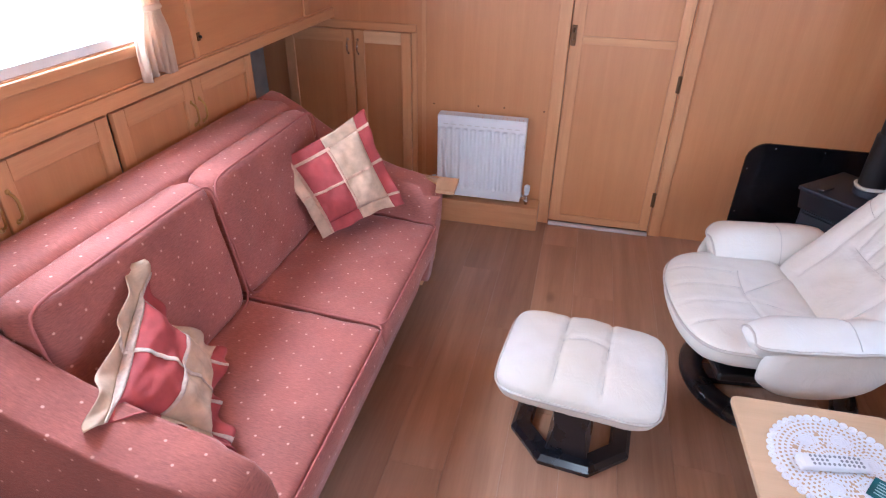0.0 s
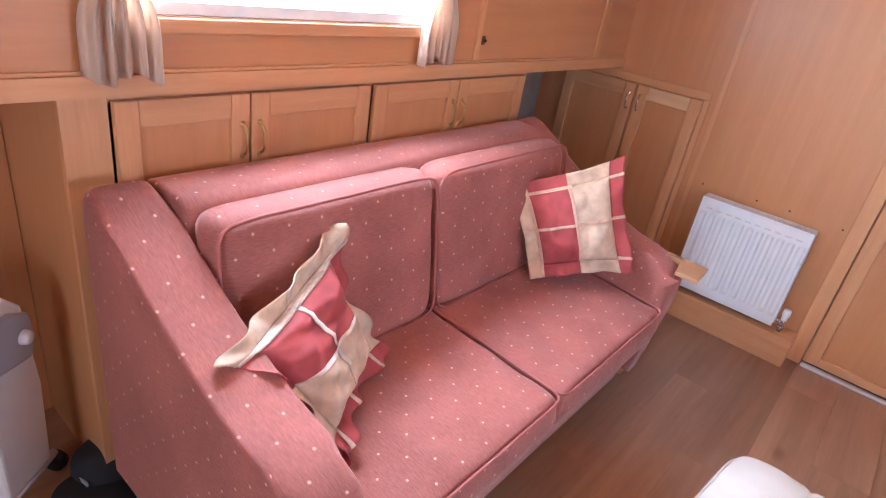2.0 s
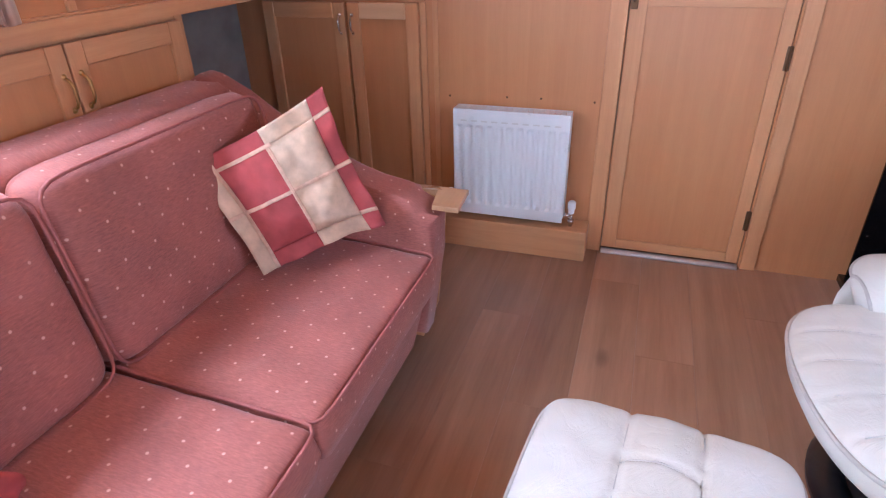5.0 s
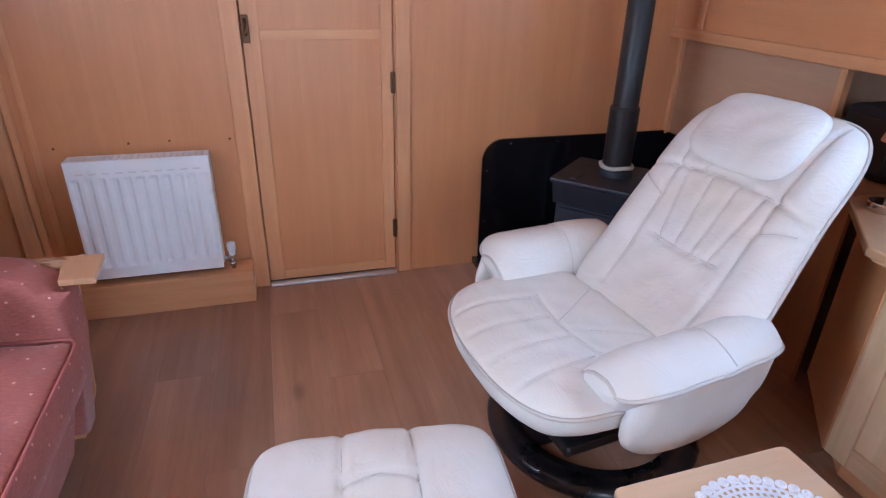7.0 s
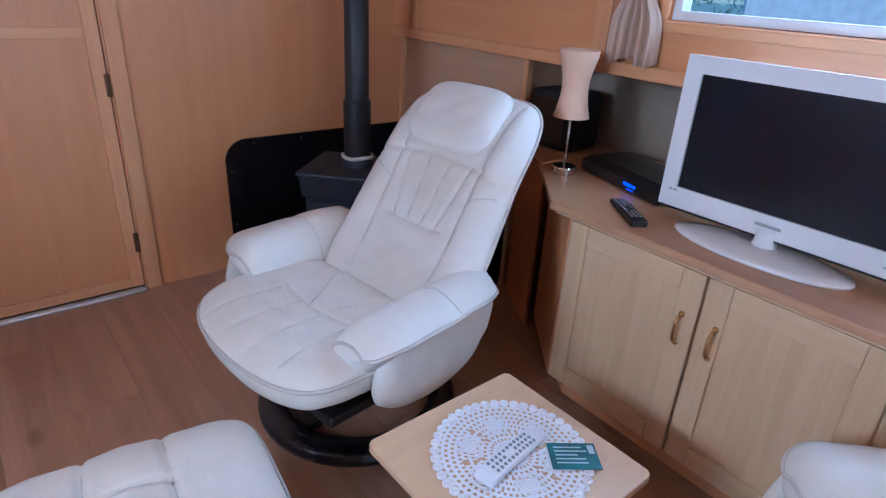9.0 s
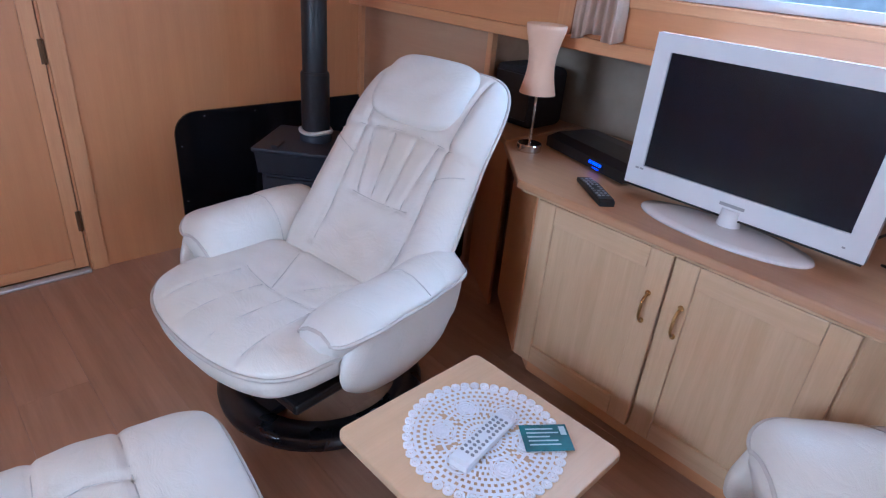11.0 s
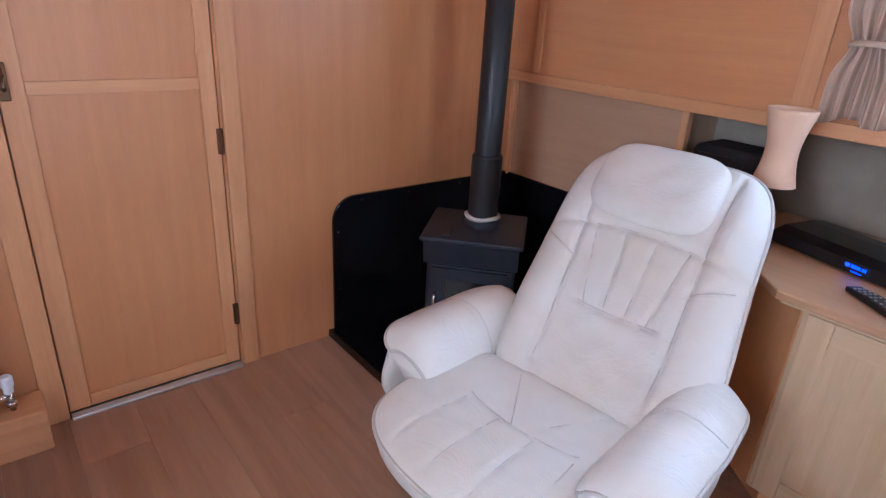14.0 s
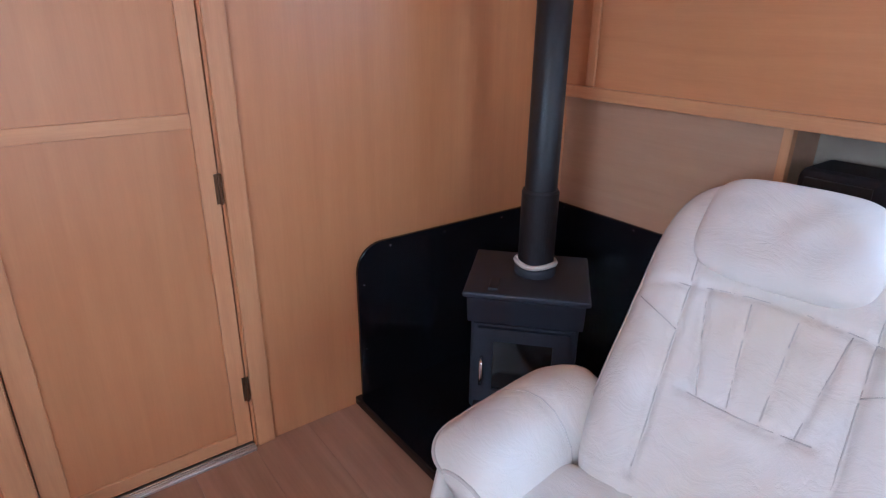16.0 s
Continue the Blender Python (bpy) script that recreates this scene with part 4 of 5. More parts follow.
    hd = part("headrest", pillow(0.250, 0.375, 0.048, 0.02, 4.0, 4.0, 36, None, head_bend, 0.006, 8.0), L, c, smooth=True)
    # arm pads: a padded saddle that falls from its ridge to the seat inside and to a piped edge outside
    SECT = [(-0.092, 0.402), (-0.094, 0.452), (-0.084, 0.492), (-0.064, 0.530), (-0.036, 0.560), (0.0, 0.574), (0.040, 0.572), (0.078, 0.560), (0.105, 0.545), (0.112, 0.534), (0.100, 0.522), (0.072, 0.480), (0.035, 0.430), (-0.035, 0.396)]
    EDGE = 9
    for s in (-1, 1):
        yc, reach, drop_ = (0.358, 0.455, 0.006) if s > 0 else (-0.252, 0.415, 0.014)
        stations, count = [], 34
        for i in range(count + 1):
            u = i / count
            u = 0.5 - 0.5 * math.cos(math.pi * u)
            x = -0.155 + reach * u
            q = 2 * u - 1
            full = max(0.0, 1 - abs(q) ** 7) ** 0.5
            tip = max(0.0, (u - 0.86) / 0.14)
            row = []
            for k, (dy, z) in enumerate(SECT):
                grow = (0.42 + 0.58 * full) * (0.84 + 0.16 * min(1, u * 2.2)) if dy > 0 else (0.80 + 0.20 * full)
                low = 0.50 + (z - 0.50) * ((0.72 + 0.28 * full) if z > 0.5 else 1.0)
                rise = -drop_ * max(0, (z - 0.45) / 0.12) + 0.022 * (1 - u) * max(0, (z - 0.43) / 0.14) - 0.028 * tip ** 2 * max(0, (z - 0.47) / 0.1)
                fold = -0.006 * math.exp(-((u - 0.42) / 0.02) ** 2) if k < 9 else 0
                puck = 0.004 * noise.noise(Vector((x * 14, dy * 20 + s, z * 14)))
                row.append(Vector((x - 0.03 * tip * max(0, (0.5 - z) / 0.1), yc + s * (dy * grow + fold * (-0.6 if dy < 0 else 0.2)), low + rise + fold + puck)))
            stations.append(row)
        ab = bmesh.new()
        rings = [[ab.verts.new(p) for p in row] for row in stations]
        for end, shift in ((0, -0.010), (-1, 0.012)):
            row = stations[end]
            cen = sum(row, Vector()) / len(row)
            small = [ab.verts.new(cen + (p - cen) * 0.72 + Vector((shift, 0, 0))) for p in row]
            dot = ab.verts.new(cen + Vector((shift * 1.2, 0, 0)))
            for k in range(len(row)):
                k2 = (k + 1) % len(row)
                ab.faces.new((rings[end][k], rings[end][k2], small[k2], small[k]))
                ab.faces.new((small[k], small[k2], dot))
        for a, b in zip(rings, rings[1:]):
            for k in range(len(a)):
                k2 = (k + 1) % len(a)
                ab.faces.new((a[k], a[k2], b[k2], b[k]))
        am = part("armrest", ab, L, c, smooth=True)
        edge = [row[k] for row, k in [(stations[0], k) for k in range(EDGE)]] + [row[EDGE] for row in stations] + [stations[-1][k] for k in range(EDGE - 1, -1, -1)]
        part("piping", tube(edge, 0.0052, 6), M["piping"], am, smooth=True)
        mid_row = min(stations, key=lambda row: abs(row[5].x - (-0.155 + reach * 0.42)))
        part("seam", tube([p + Vector((0, 0, 0.001)) for p in mid_row[1:9]], 0.0014, 5), M["seam"], am, smooth=True)

        def side_bend(p, s=s):
            # local x along the chair, y up, z outwards
            ease = 1 - 0.16 * max(0, -(p.y) / 0.12)
            return Vector((0.075 + p.x * ease - 0.03 * p.y / 0.1, (0.414 if s > 0 else -0.312) + s * p.z, 0.428 + p.y + 0.045 * (p.x / 0.2) ** 2 * max(0, -p.y / 0.13)))
        part("side_panel", pillow(0.40, 0.235, 0.030, 0.030, 5, 5, 26, None, side_bend, 0.006, 6.0 + s), L, c, smooth=True)
    return c


chair = recliner()
chair2 = copy_thing(chair, pose(1.085, 0.400, 0, 0, 0, 135))

# ---------------------------------------------------------------- footstool
stool = thing("footstool", "white leather footstool on a black octagonal base", "footstool", "", pose(0.148, 1.503, 0, 0, 0, -6))
oct_ = ring_base(stool, 0.222, 0.150, 0.001, 0.040, 8, twist=0.0)
oct_.location = (0, 0.035, 0)
part("pedestal", moved(prism([(-0.075, 0.02), (0.075, 0.02), (0.045, 0.16), (0.075, 0.308), (-0.075, 0.308), (-0.045, 0.16)], -0.13, 0.19, "y", 0.006), Matrix.Identity(4)), M["lacquer"], stool, "black wedge pedestal")


def st_detail(x, y):
    h = groove(x - 0.075, 0.008, 0.010) + groove(x + 0.075, 0.008, 0.010)
    if abs(x) < 0.078:
        h += groove(y - 0.045 + 3 * x * x, 0.008, 0.009)
    return h + 0.008 * math.exp(-(x / 0.05) ** 2)


def st_bend(p):
    return Vector((p.x, p.y, 0.358 + p.z - 0.015 * (p.y / 0.18) ** 2))


cu = part("cushion", pillow(0.520, 0.43, 0.052, 0.056, 7, 6, 64, st_detail, st_bend, 0.004, 1.0, kd=14), L, stool, smooth=True)
for q in ([(-0.075, -0.17), (-0.075, 0.17)], [(0.075, -0.17), (0.075, 0.17)], [(-0.075, 0.028), (0.0, 0.045), (0.075, 0.028)]):
    seam(q, 0.520, 0.43, 0.052, 7, 6, st_detail, st_bend, cu)
part("piping", tube(rim(0.520, 0.43, 7, 90, st_bend, 0.002), 0.005, 6, True), M["piping"], cu, smooth=True)

# ---------------------------------------------------------------- stove corner
hearth = single("hearth", prism([(0.885, YB - 0.004), (0.885, 2.46), (1.03, 2.31), (1.86, 2.31), (1.86, YB - 0.004)], 0.0, 0.036, "z", 0.006), M["board"], "low black slate hearth under the stove", "hearth")


def rounded_board(a0, a1, z0, z1, r, left=True):
    pts = [(a0, z0), (a1, z0)]
    if left:
        pts.append((a1, z1))
        pts += [(a0 + r - r * math.sin(i / 8 * math.pi / 2), z1 - r + r * math.cos(i / 8 * math.pi / 2)) for i in range(9)]
    return pts


hb1 = thing("heat_board", "glossy black heat shield board on the bulkhead behind the stove", "heat shield")
part("board", prism(rounded_board(0.910, 1.858, 0.037, 0.613, 0.095), YB - 0.016, YB - 0.004, "y", 0.002), M["board"], hb1)
for x, z in ((1.04, 0.590), (1.27, 0.590), (1.55, 0.590), (0.932, 0.47), (0.932, 0.22), (0.932, 0.08)):
    part("screw", moved(lathe([(0, 0.003), (0.004, 0.002), (0.0045, 0)], 10), Matrix.Translation((x, YB - 0.016, z)) @ pose(0, 0, 0, 90, 0, 0)), M["chrome"], hb1, "bright screw head")
hb2 = thing("heat_board", "glossy black heat shield board on the hull side behind the stove", "heat shield")
part("board", box(1.846, 1.858, 2.30, YB - 0.018, 0.037, 0.608, 0.002), M["board"], hb2)
for y, z in ((3.06, 0.590), (2.72, 0.590), (2.40, 0.590)):
    part("screw", moved(lathe([(0, 0.003), (0.004, 0.002), (0.0045, 0)], 10), Matrix.Translation((1.846, y, z)) @ pose(0, 0, 0, 0, -90, 0)), M["chrome"], hb2, "bright screw head")

stove = thing("wood_stove", "small blue-black cast iron wood stove with a glazed door", "stove", "", pose(1.327, 2.735, 0.037, 0, 0, -48))
part("body", box(-0.165, 0.165, -0.145, 0.155, 0.075, 0.492, 0.012, 3), M["iron"], stove)
part("top_plate", box(-0.19, 0.19, -0.178, 0.178, 0.493, 0.512, 0.006, 2), M["iron"], stove)
part("front_hood", prism([(-0.178, 0.494), (-0.150, 0.400), (-0.144, 0.400), (-0.144, 0.494)], -0.176, 0.176, "x", 0.002), M["iron"], stove)
sd = part("door", boxes((-0.140, 0.140, -0.166, -0.146, 0.345, 0.388), (-0.140, 0.140, -0.166, -0.146, 0.120, 0.165), (-0.140, -0.092, -0.166, -0.146, 0.165, 0.345), (0.092, 0.140, -0.166, -0.146, 0.165, 0.345)), M["iron"], stove)
part("door_glass", box(-0.0915, 0.0915, -0.156, -0.150, 0.1655, 0.3445), M["stove_glass"], sd, "dark sooty glass")
part("door_handle", tube([(-0.125, -0.166, 0.285), (-0.125, -0.185, 0.280), (-0.125, -0.188, 0.22), (-0.125, -0.184, 0.195)], 0.006, 8), M["chrome"], sd, "chrome door handle", smooth=True)
part("door_ridge", boxes((-0.155, 0.155, -0.158, -0.146, 0.392, 0.399)), M["iron"], stove)
part("ash_lip", prism([(-0.205, 0.105), (-0.146, 0.105), (-0.146, 0.085), (-0.200, 0.095)], -0.15, 0.15, "x", 0.003), M["iron"], stove)
part("clip", box(-0.115, -0.085, -0.155, -0.075, 0.5125, 0.522, 0.002), M["flue"], stove, "damper clip")
for x in (-0.13, 0.13):
    for y in (-0.11, 0.12):
        part("leg", moved(lathe([(0, 0), (0.018, 0), (0.015, 0.02), (0.024, 0.075), (0, 0.075)], 14), Matrix.Translation((x, y, 0))), M["iron"], stove, smooth=True)
part("flue_collar", moved(lathe([(0.066, 0.512), (0.066, 0.535), (0.058, 0.545), (0.050, 0.545)], 32), Matrix.Translation((0.017, 0.018, 0))), M["iron"], stove, smooth=True)
flue = thing("flue_pipe", "matt black stove flue pipe rising to the ceiling", "flue", "", pose(1.352, 2.735, 0, 0, 0, 0))
part("lower_sleeve", lathe([(0.046, 0.584), (0.0575, 0.584), (0.0575, 0.820), (0.0535, 0.828), (0.0495, 0.829)], 40), M["flue"], flue, smooth=False)
part("pipe", lathe([(0.0495, 0.80), (0.0495, TOP - 0.003), (0.045, TOP - 0.003)], 40), M["flue"], flue, smooth=True)
rp = []
for i in range(40):
    a = 2 * math.pi * i / 40
    rp.append((0.062 * math.cos(a), 0.062 * math.sin(a), 0.588 + 0.003 * math.sin(3 * a)))
part("rope_seal", tube(rp, 0.009, 8, True), M["rope"], flue, "white rope seal", smooth=True)

# ---------------------------------------------------------------- cabinet with the television
cab = thing("tv_cabinet", "pale oak side cabinet with two panelled doors", "cabinet")
CX = 1.425
part("carcass", prism([(CX, 0.735), (CX, 1.605), (1.67, 1.90), (2.10, 1.90), (2.10, 0.46), (1.67, 0.46)], 0.10, 0.683, "z"), M["oak"], cab)
# shade on the angled end is put into its colour: veneer over the oak
part("end_panel", prism([(CX - 0.001, 1.612), (1.668, 1.906), (1.672, 1.9015), (CX + 0.003, 1.607)], 0.10, 0.673, "z"), M["veneer"], cab, "angled end panel, its shade put into a darker veneer")
part("plinth", prism([(CX + 0.07, 0.76), (CX + 0.07, 1.59), (1.71, 1.88), (2.09, 1.88), (2.09, 0.48), (1.71, 0.48)], 0.0, 0.0995, "z"), M["trim_y"], cab, "recessed wooden plinth")
for y0, y1, hy in ((1.160, 1.590, 1.198), (0.742, 1.152, 1.106)):
    f0 = CX - 0.020
    d = part("door", box(f0 + 0.010, CX - 0.002, y0 + 0.055, y1 - 0.055, 0.17, 0.62), M["oak"], cab)
    for a, b in ((y0, y0 + 0.062), (y1 - 0.062, y1)):
        part("stile", box(f0, CX - 0.001, a, b, 0.115, 0.672, 0.003), M["oak"], d)
    for a, b in ((0.61, 0.672), (0.115, 0.178)):
        part("rail", box(f0 + 0.0007, CX - 0.0012, y0 + 0.0625, y1 - 0.0625, a, b, 0.003), M["oak_y"], d)
    bow_handle(d, f0, hy, 0.505, 0.085, -0.024, M["brass"], "x")
side_tp = [(1.392, 0.70), (1.392, 1.668), (1.655, 1.962), (2.112, 1.962), (2.112, 0.40), (1.655, 0.40)]
top = thing("cabinet_worktop", "oak worktop with angled ends on the cabinet", "worktop")
part("slab", prism(side_tp, 0.684, 0.710, "z", 0.006, 3), M["worktop"], top)
part("under_moulding", prism([(p[0] + (0.014 if p[0] < 2 else 0), p[1] + (0.012 if p[1] < 0.8 else -0.012)) for p in side_tp], 0.674, 0.6835, "z", 0.002), M["oak_y"], top)

tv = thing("television", "white framed flat television on an oval stand", "television", "", pose(1.60, 1.124, 0.710, 0, 0, 0))
HW, B0, B1 = 0.308, 0.040, 0.448
part("rear_shell", prism([(0.012, B0 + 0.01), (0.045, B0 + 0.05), (0.075, B0 + 0.10), (0.075, B1 - 0.08), (0.012, B1 - 0.01)], -HW + 0.012, HW - 0.012, "y", 0.004), M["white_plastic"], tv)
# profile order for y-prisms is x, z
bz = boxes((-0.018, 0.0115, -HW, HW, B1 - 0.044, B1), (-0.018, 0.0115, -HW, HW, B0, B0 + 0.058), (-0.018, 0.0115, -HW, -HW + 0.046, B0 + 0.058, B1 - 0.044), (-0.018, 0.0115, HW - 0.046, HW, B0 + 0.058, B1 - 0.044))
part("bezel", bz, M["tv"], tv, "glossy white frame")
part("screen", box(-0.012, 0.011, -HW + 0.047, HW - 0.047, B0 + 0.059, B1 - 0.045), M["screen"], tv, "dark screen, switched off")
part("maker_mark", box(-0.0195, -0.0182, -0.032, 0.032, B0 + 0.026, B0 + 0.034), M["grey_print"], tv, "grey bar")
for k in range(2):
    part("badge", box(-0.0195, -0.0182, HW - 0.035 - k * 0.014, HW - 0.025 - k * 0.014, B0 + 0.047, B0 + 0.052), M["grey_print"], tv)
part("power_light", box(-0.0195, -0.0182, -HW + 0.045, -HW + 0.052, B0 + 0.022, B0 + 0.026), M["grey_print"], tv)
part("lower_edge", box(-0.0185, 0.0115, -HW + 0.003, HW - 0.003, B0 - 0.006, B0 - 0.001, 0.001), M["black"], tv)
part("neck", moved(lathe([(0.032, 0.012), (0.028, 0.03), (0.026, 0.06), (0, 0.06)], 24), Matrix.Translation((-0.005, 0, 0))), M["tv"], tv, smooth=True)
ft = lathe([(0, 0.001), (0.99, 0.001), (1.0, 0.005), (0.985, 0.010), (0.8, 0.0135), (0.3, 0.017), (0, 0.017)], 64)
part("stand", moved(ft, Matrix.Translation((-0.040, 0.0, 0)) @ Matrix.Diagonal((0.095, 0.225, 1, 1))), M["tv"], tv, "white oval foot", smooth=True)

stb = thing("set_top_box", "black set-top box with a blue display on the cabinet", "set-top box", "", pose(1.79, 1.625, 0.710, 0, 0, -16))
# local: front towards -x, length along y
part("casing", prism([(-0.105, 0.006), (0.11, 0.006), (0.11, 0.050), (0.05, 0.055), (-0.06, 0.053), (-0.105, 0.040)], -0.20, 0.20, "y", 0.003), M["black"], stb)
part("display", box(-0.1065, -0.1045, -0.105, -0.030, 0.018, 0.036), M["navy"], stb)
for k, (a, b) in enumerate(((-0.050, -0.038), (-0.080, -0.054), (-0.095, -0.084))):
    part("lit_bar", box(-0.1078, -0.1068, a, b, 0.022, 0.031), M["blue_glow"], stb, "lit blue characters")
part("standby_light", box(-0.1065, -0.1045, -0.085, -0.055, 0.010, 0.0130), M["blue_glow"], stb)
for y in (-0.17, 0.17):
    for x in (-0.08, 0.09):
        part("foot", moved(lathe([(0, 0), (0.012, 0), (0.012, 0.006), (0, 0.006)], 12), Matrix.Translation((x, y, 0))), M["black"], stb)


def remote(name, m, length, width, body, btn, label, rows, lean=0.0):
    r = thing(name, label, "remote control", "", m)
    prof = [(-length / 2, 0.0), (length / 2, 0.0), (length / 2, 0.012), (length * 0.2, 0.017), (-length * 0.45, 0.019), (-length / 2, 0.014)]
    part("casing", prism(prof, -width / 2, width / 2, "y", 0.004, 2), body, r)
    for i in range(rows):
        for j in range(3):
            x = length * (0.40 - 0.72 * i / max(1, rows - 1))
            zt = 0.012 + 0.005 * min(1, max(0, (length / 2 - x) / (length * 0.3))) + 0.0015 * max(0, (length * 0.2 - x) / (length * 0.65))
            if 0.42 < i / rows < 0.6 and j == 1 and rows > 8:
                continue
            part("button", moved(lathe([(0, 0.0026), (0.0032, 0.0022), (0.0038, -0.002), (0, -0.002)], 10), Matrix.Translation((x, (j - 1) * width * 0.28, zt)) @ Matrix.Diagonal((1.0, 1.25, 1, 1))), btn, r)
    return r


remote("remote_control", pose(1.507, 1.475, 0.710, 0, 0, 54), 0.20, 0.046, M["black"], M["button"], "black remote control lying on the cabinet", 9)

lampo = thing("table_lamp", "slim table lamp with a cream hourglass shade, unlit", "lamp", "", pose(1.655, 1.850, 0.710, 0, 0, 0))
part("base", lathe([(0, 0), (0.042, 0), (0.043, 0.004), (0.043, 0.022), (0.040, 0.026), (0, 0.027)], 36), M["chrome"], lampo, "brushed steel drum base", smooth=False)
part("stem", tube([(0, 0, 0.026), (0, 0, 0.215)], 0.0045, 10), M["chrome"], lampo, smooth=True)
shp = []
for i in range(17):
    s = i / 16
    shp.append((0.060 - 0.018 * math.sin(math.pi * min(1, s * 1.08)) ** 1.0 + 0.004 * s, 0.195 + 0.215 * s))
sh = lathe(shp + [(r - 0.0025, z) for r, z in shp[::-1]] + [shp[0]], 40)
part("shade", sh, M["shade"], lampo, "cream paper shade", smooth=True)
part("bulb", moved(lathe([(0, 0.06), (0.016, 0.05), (0.020, 0.03), (0.012, 0.0), (0, 0.0)], 16), Matrix.Translation((0, 0, 0.215))), M["white_plastic"], lampo, smooth=True)

# loudspeaker behind the chair, in the recess
spk = thing("loudspeaker", "black rounded loudspeaker in the dark recess under the gunwale", "loudspeaker", "", pose(1.93, 2.10, 0.711, 0, 0, 0))
part("cabinet", box(-0.09, 0.11, -0.10, 0.12, 0.0, 0.225, 0.03, 4), M["black_cloth"], spk)
part("front_grille", box(-0.096, -0.0905, -0.075, 0.095, 0.03, 0.20, 0.002), M["black"], spk)

ext = thing("corner_shelf", "dark oak boxed shelf between the cabinet and the hearth", "shelf")
part("front_panel", prism([(1.695, 1.972), (1.878, 2.272), (1.893, 2.262), (1.710, 1.972)], 0.0, 0.682, "z"), M["veneer"], ext)
part("shelf_top", prism([(1.672, 1.967), (1.858, 2.275), (2.112, 2.275), (2.112, 1.967)], 0.684, 0.710, "z", 0.004), M["worktop"], ext)

# cables by the television
for k, pts in enumerate((((1.72, 0.80, 0.716), (1.70, 0.74, 0.718), (1.74, 0.66, 0.716), (1.84, 0.60, 0.717), (1.95, 0.62, 0.716)), ((1.70, 0.86, 0.74), (1.74, 0.80, 0.80), (1.80, 0.74, 0.79), (1.86, 0.70, 0.72), (1.95, 0.72, 0.7165)), ((1.74, 1.40, 0.775), (1.80, 1.46, 0.83), (1.86, 1.54, 0.82), (1.90, 1.58, 0.775)))):
    fine = []
    P = [Vector(p) for p in pts]
    for i in range(len(P) - 1):
        p0, p1, p2, p3 = P[max(0, i - 1)], P[i], P[i + 1], P[min(len(P) - 1, i + 2)]
        for j in range(6):
            s = j / 6
            fine.append(0.5 * ((2 * p1) + (p2 - p0) * s + (2 * p0 - 5 * p1 + 4 * p2 - p3) * s * s + (3 * p1 - p0 - 3 * p2 + p3) * s ** 3))
    fine.append(P[-1])
    single("cable", tube(fine, 0.0035, 8), M["cable"], "loose black cable on the cabinet", "cable", "cables behind the television", True)

# brass wall light: only its drop finial hangs into view
wl = thing("wall_light", "brass wall light with a drop finial", "wall light", "", pose(XR, 2.047, 1.425, 0, 0, 0))
part("finial", moved(lathe([(0, -0.022), (0.004, -0.019), (0.006, -0.012), (0.003, -0.006), (0.010, 0.0), (0.013, 0.008), (0.006, 0.016), (0.006, 0.05), (0, 0.05)], 18), Matrix.Translation((-0.045, 0, 0.02))), M["brass"], wl, smooth=True)
part("arm", tube([(-0.045, 0, 0.065), (-0.04, 0, 0.085), (-0.02, 0, 0.09), (-0.004, 0, 0.09)], 0.005, 8), M["brass"], wl, smooth=True)
part("wall_plate", moved(lathe([(0, 0.010), (0.02, 0.009), (0.03, 0.003), (0.031, 0)], 24), Matrix.Translation((0, 0, 0.09)) @ pose(0, 0, 0, 0, -90, 0)), M["brass"], wl, smooth=True)

# ---------------------------------------------------------------- curtains


def curtain(xin, sgn, yc, wide, z0, z1, seed, label):
    c = thing("curtain", label, "curtain", "cabin curtains")
    b = bmesh.new()
    nu, nv = 60, 30
    rows = []
    tie = z0 + 0.20
    for j in range(nv + 1):
        s = j / nv
        z = z0 + (z1 - z0) * s
        pinch = 1 - 0.42 * math.exp(-((z - tie) / 0.05) ** 2)
        row = []
        for i in range(nu + 1):
            u = i / nu - 0.5
            fold = 0.014 * math.sin(u * 2 * math.pi * 5 + seed) + 0.006 * math.sin(u * 2 * math.pi * 11 + seed * 2 + 3 * s)
            y = yc + u * wide * pinch * (1 + 0.12 * (1 - s))
            zz = z + (0.012 * math.sin(u * 9 + seed) if j == 0 else 0)
            row.append(b.verts.new((xin - sgn * (0.036 + fold), y, zz)))
        rows.append(row)
    for p, q in zip(rows, rows[1:]):
        for i in range(nu):
            b.faces.new((p[i], p[i + 1], q[i + 1], q[i]))
    g = bmesh.ops.extrude_face_region(b, geom=b.faces[:])
    bmesh.ops.translate(b, verts=[v for v in g["geom"] if isinstance(v, bmesh.types.BMVert)], vec=(sgn * 0.002, 0, 0))
    part("drape", b, M["curtain"], c, smooth=True)
    loop = [(xin - sgn * (0.036 + 0.026 * math.cos(a)), yc + wide * 0.31 * math.sin(a), tie + 0.006 * math.cos(a)) for a in [2 * math.pi * k / 24 for k in range(24)]]
    part("tie_back", tube(loop, 0.009, 8, True), M["curtain"], c, "matching cloth tie-back", smooth=True)
    part("rod", tube([(xin - sgn * 0.03, yc - wide * 0.6, z1 - 0.004), (xin - sgn * 0.03, yc + wide * 0.6, z1 - 0.004)], 0.006, 8), M["brass"], c, smooth=True)
    return c


curtain(XL, -1, 0.662, 0.140, 1.140, 1.84, 0.4, "cream curtain tied back beside the port window")
curtain(XL, -1, 1.628, 0.150, 1.158, 1.84, 2.1, "cream curtain tied back beside the port window")
curtain(XR, 1, 1.742, 0.165, 1.092, 1.84, 1.2, "cream curtain tied back beside the starboard window")

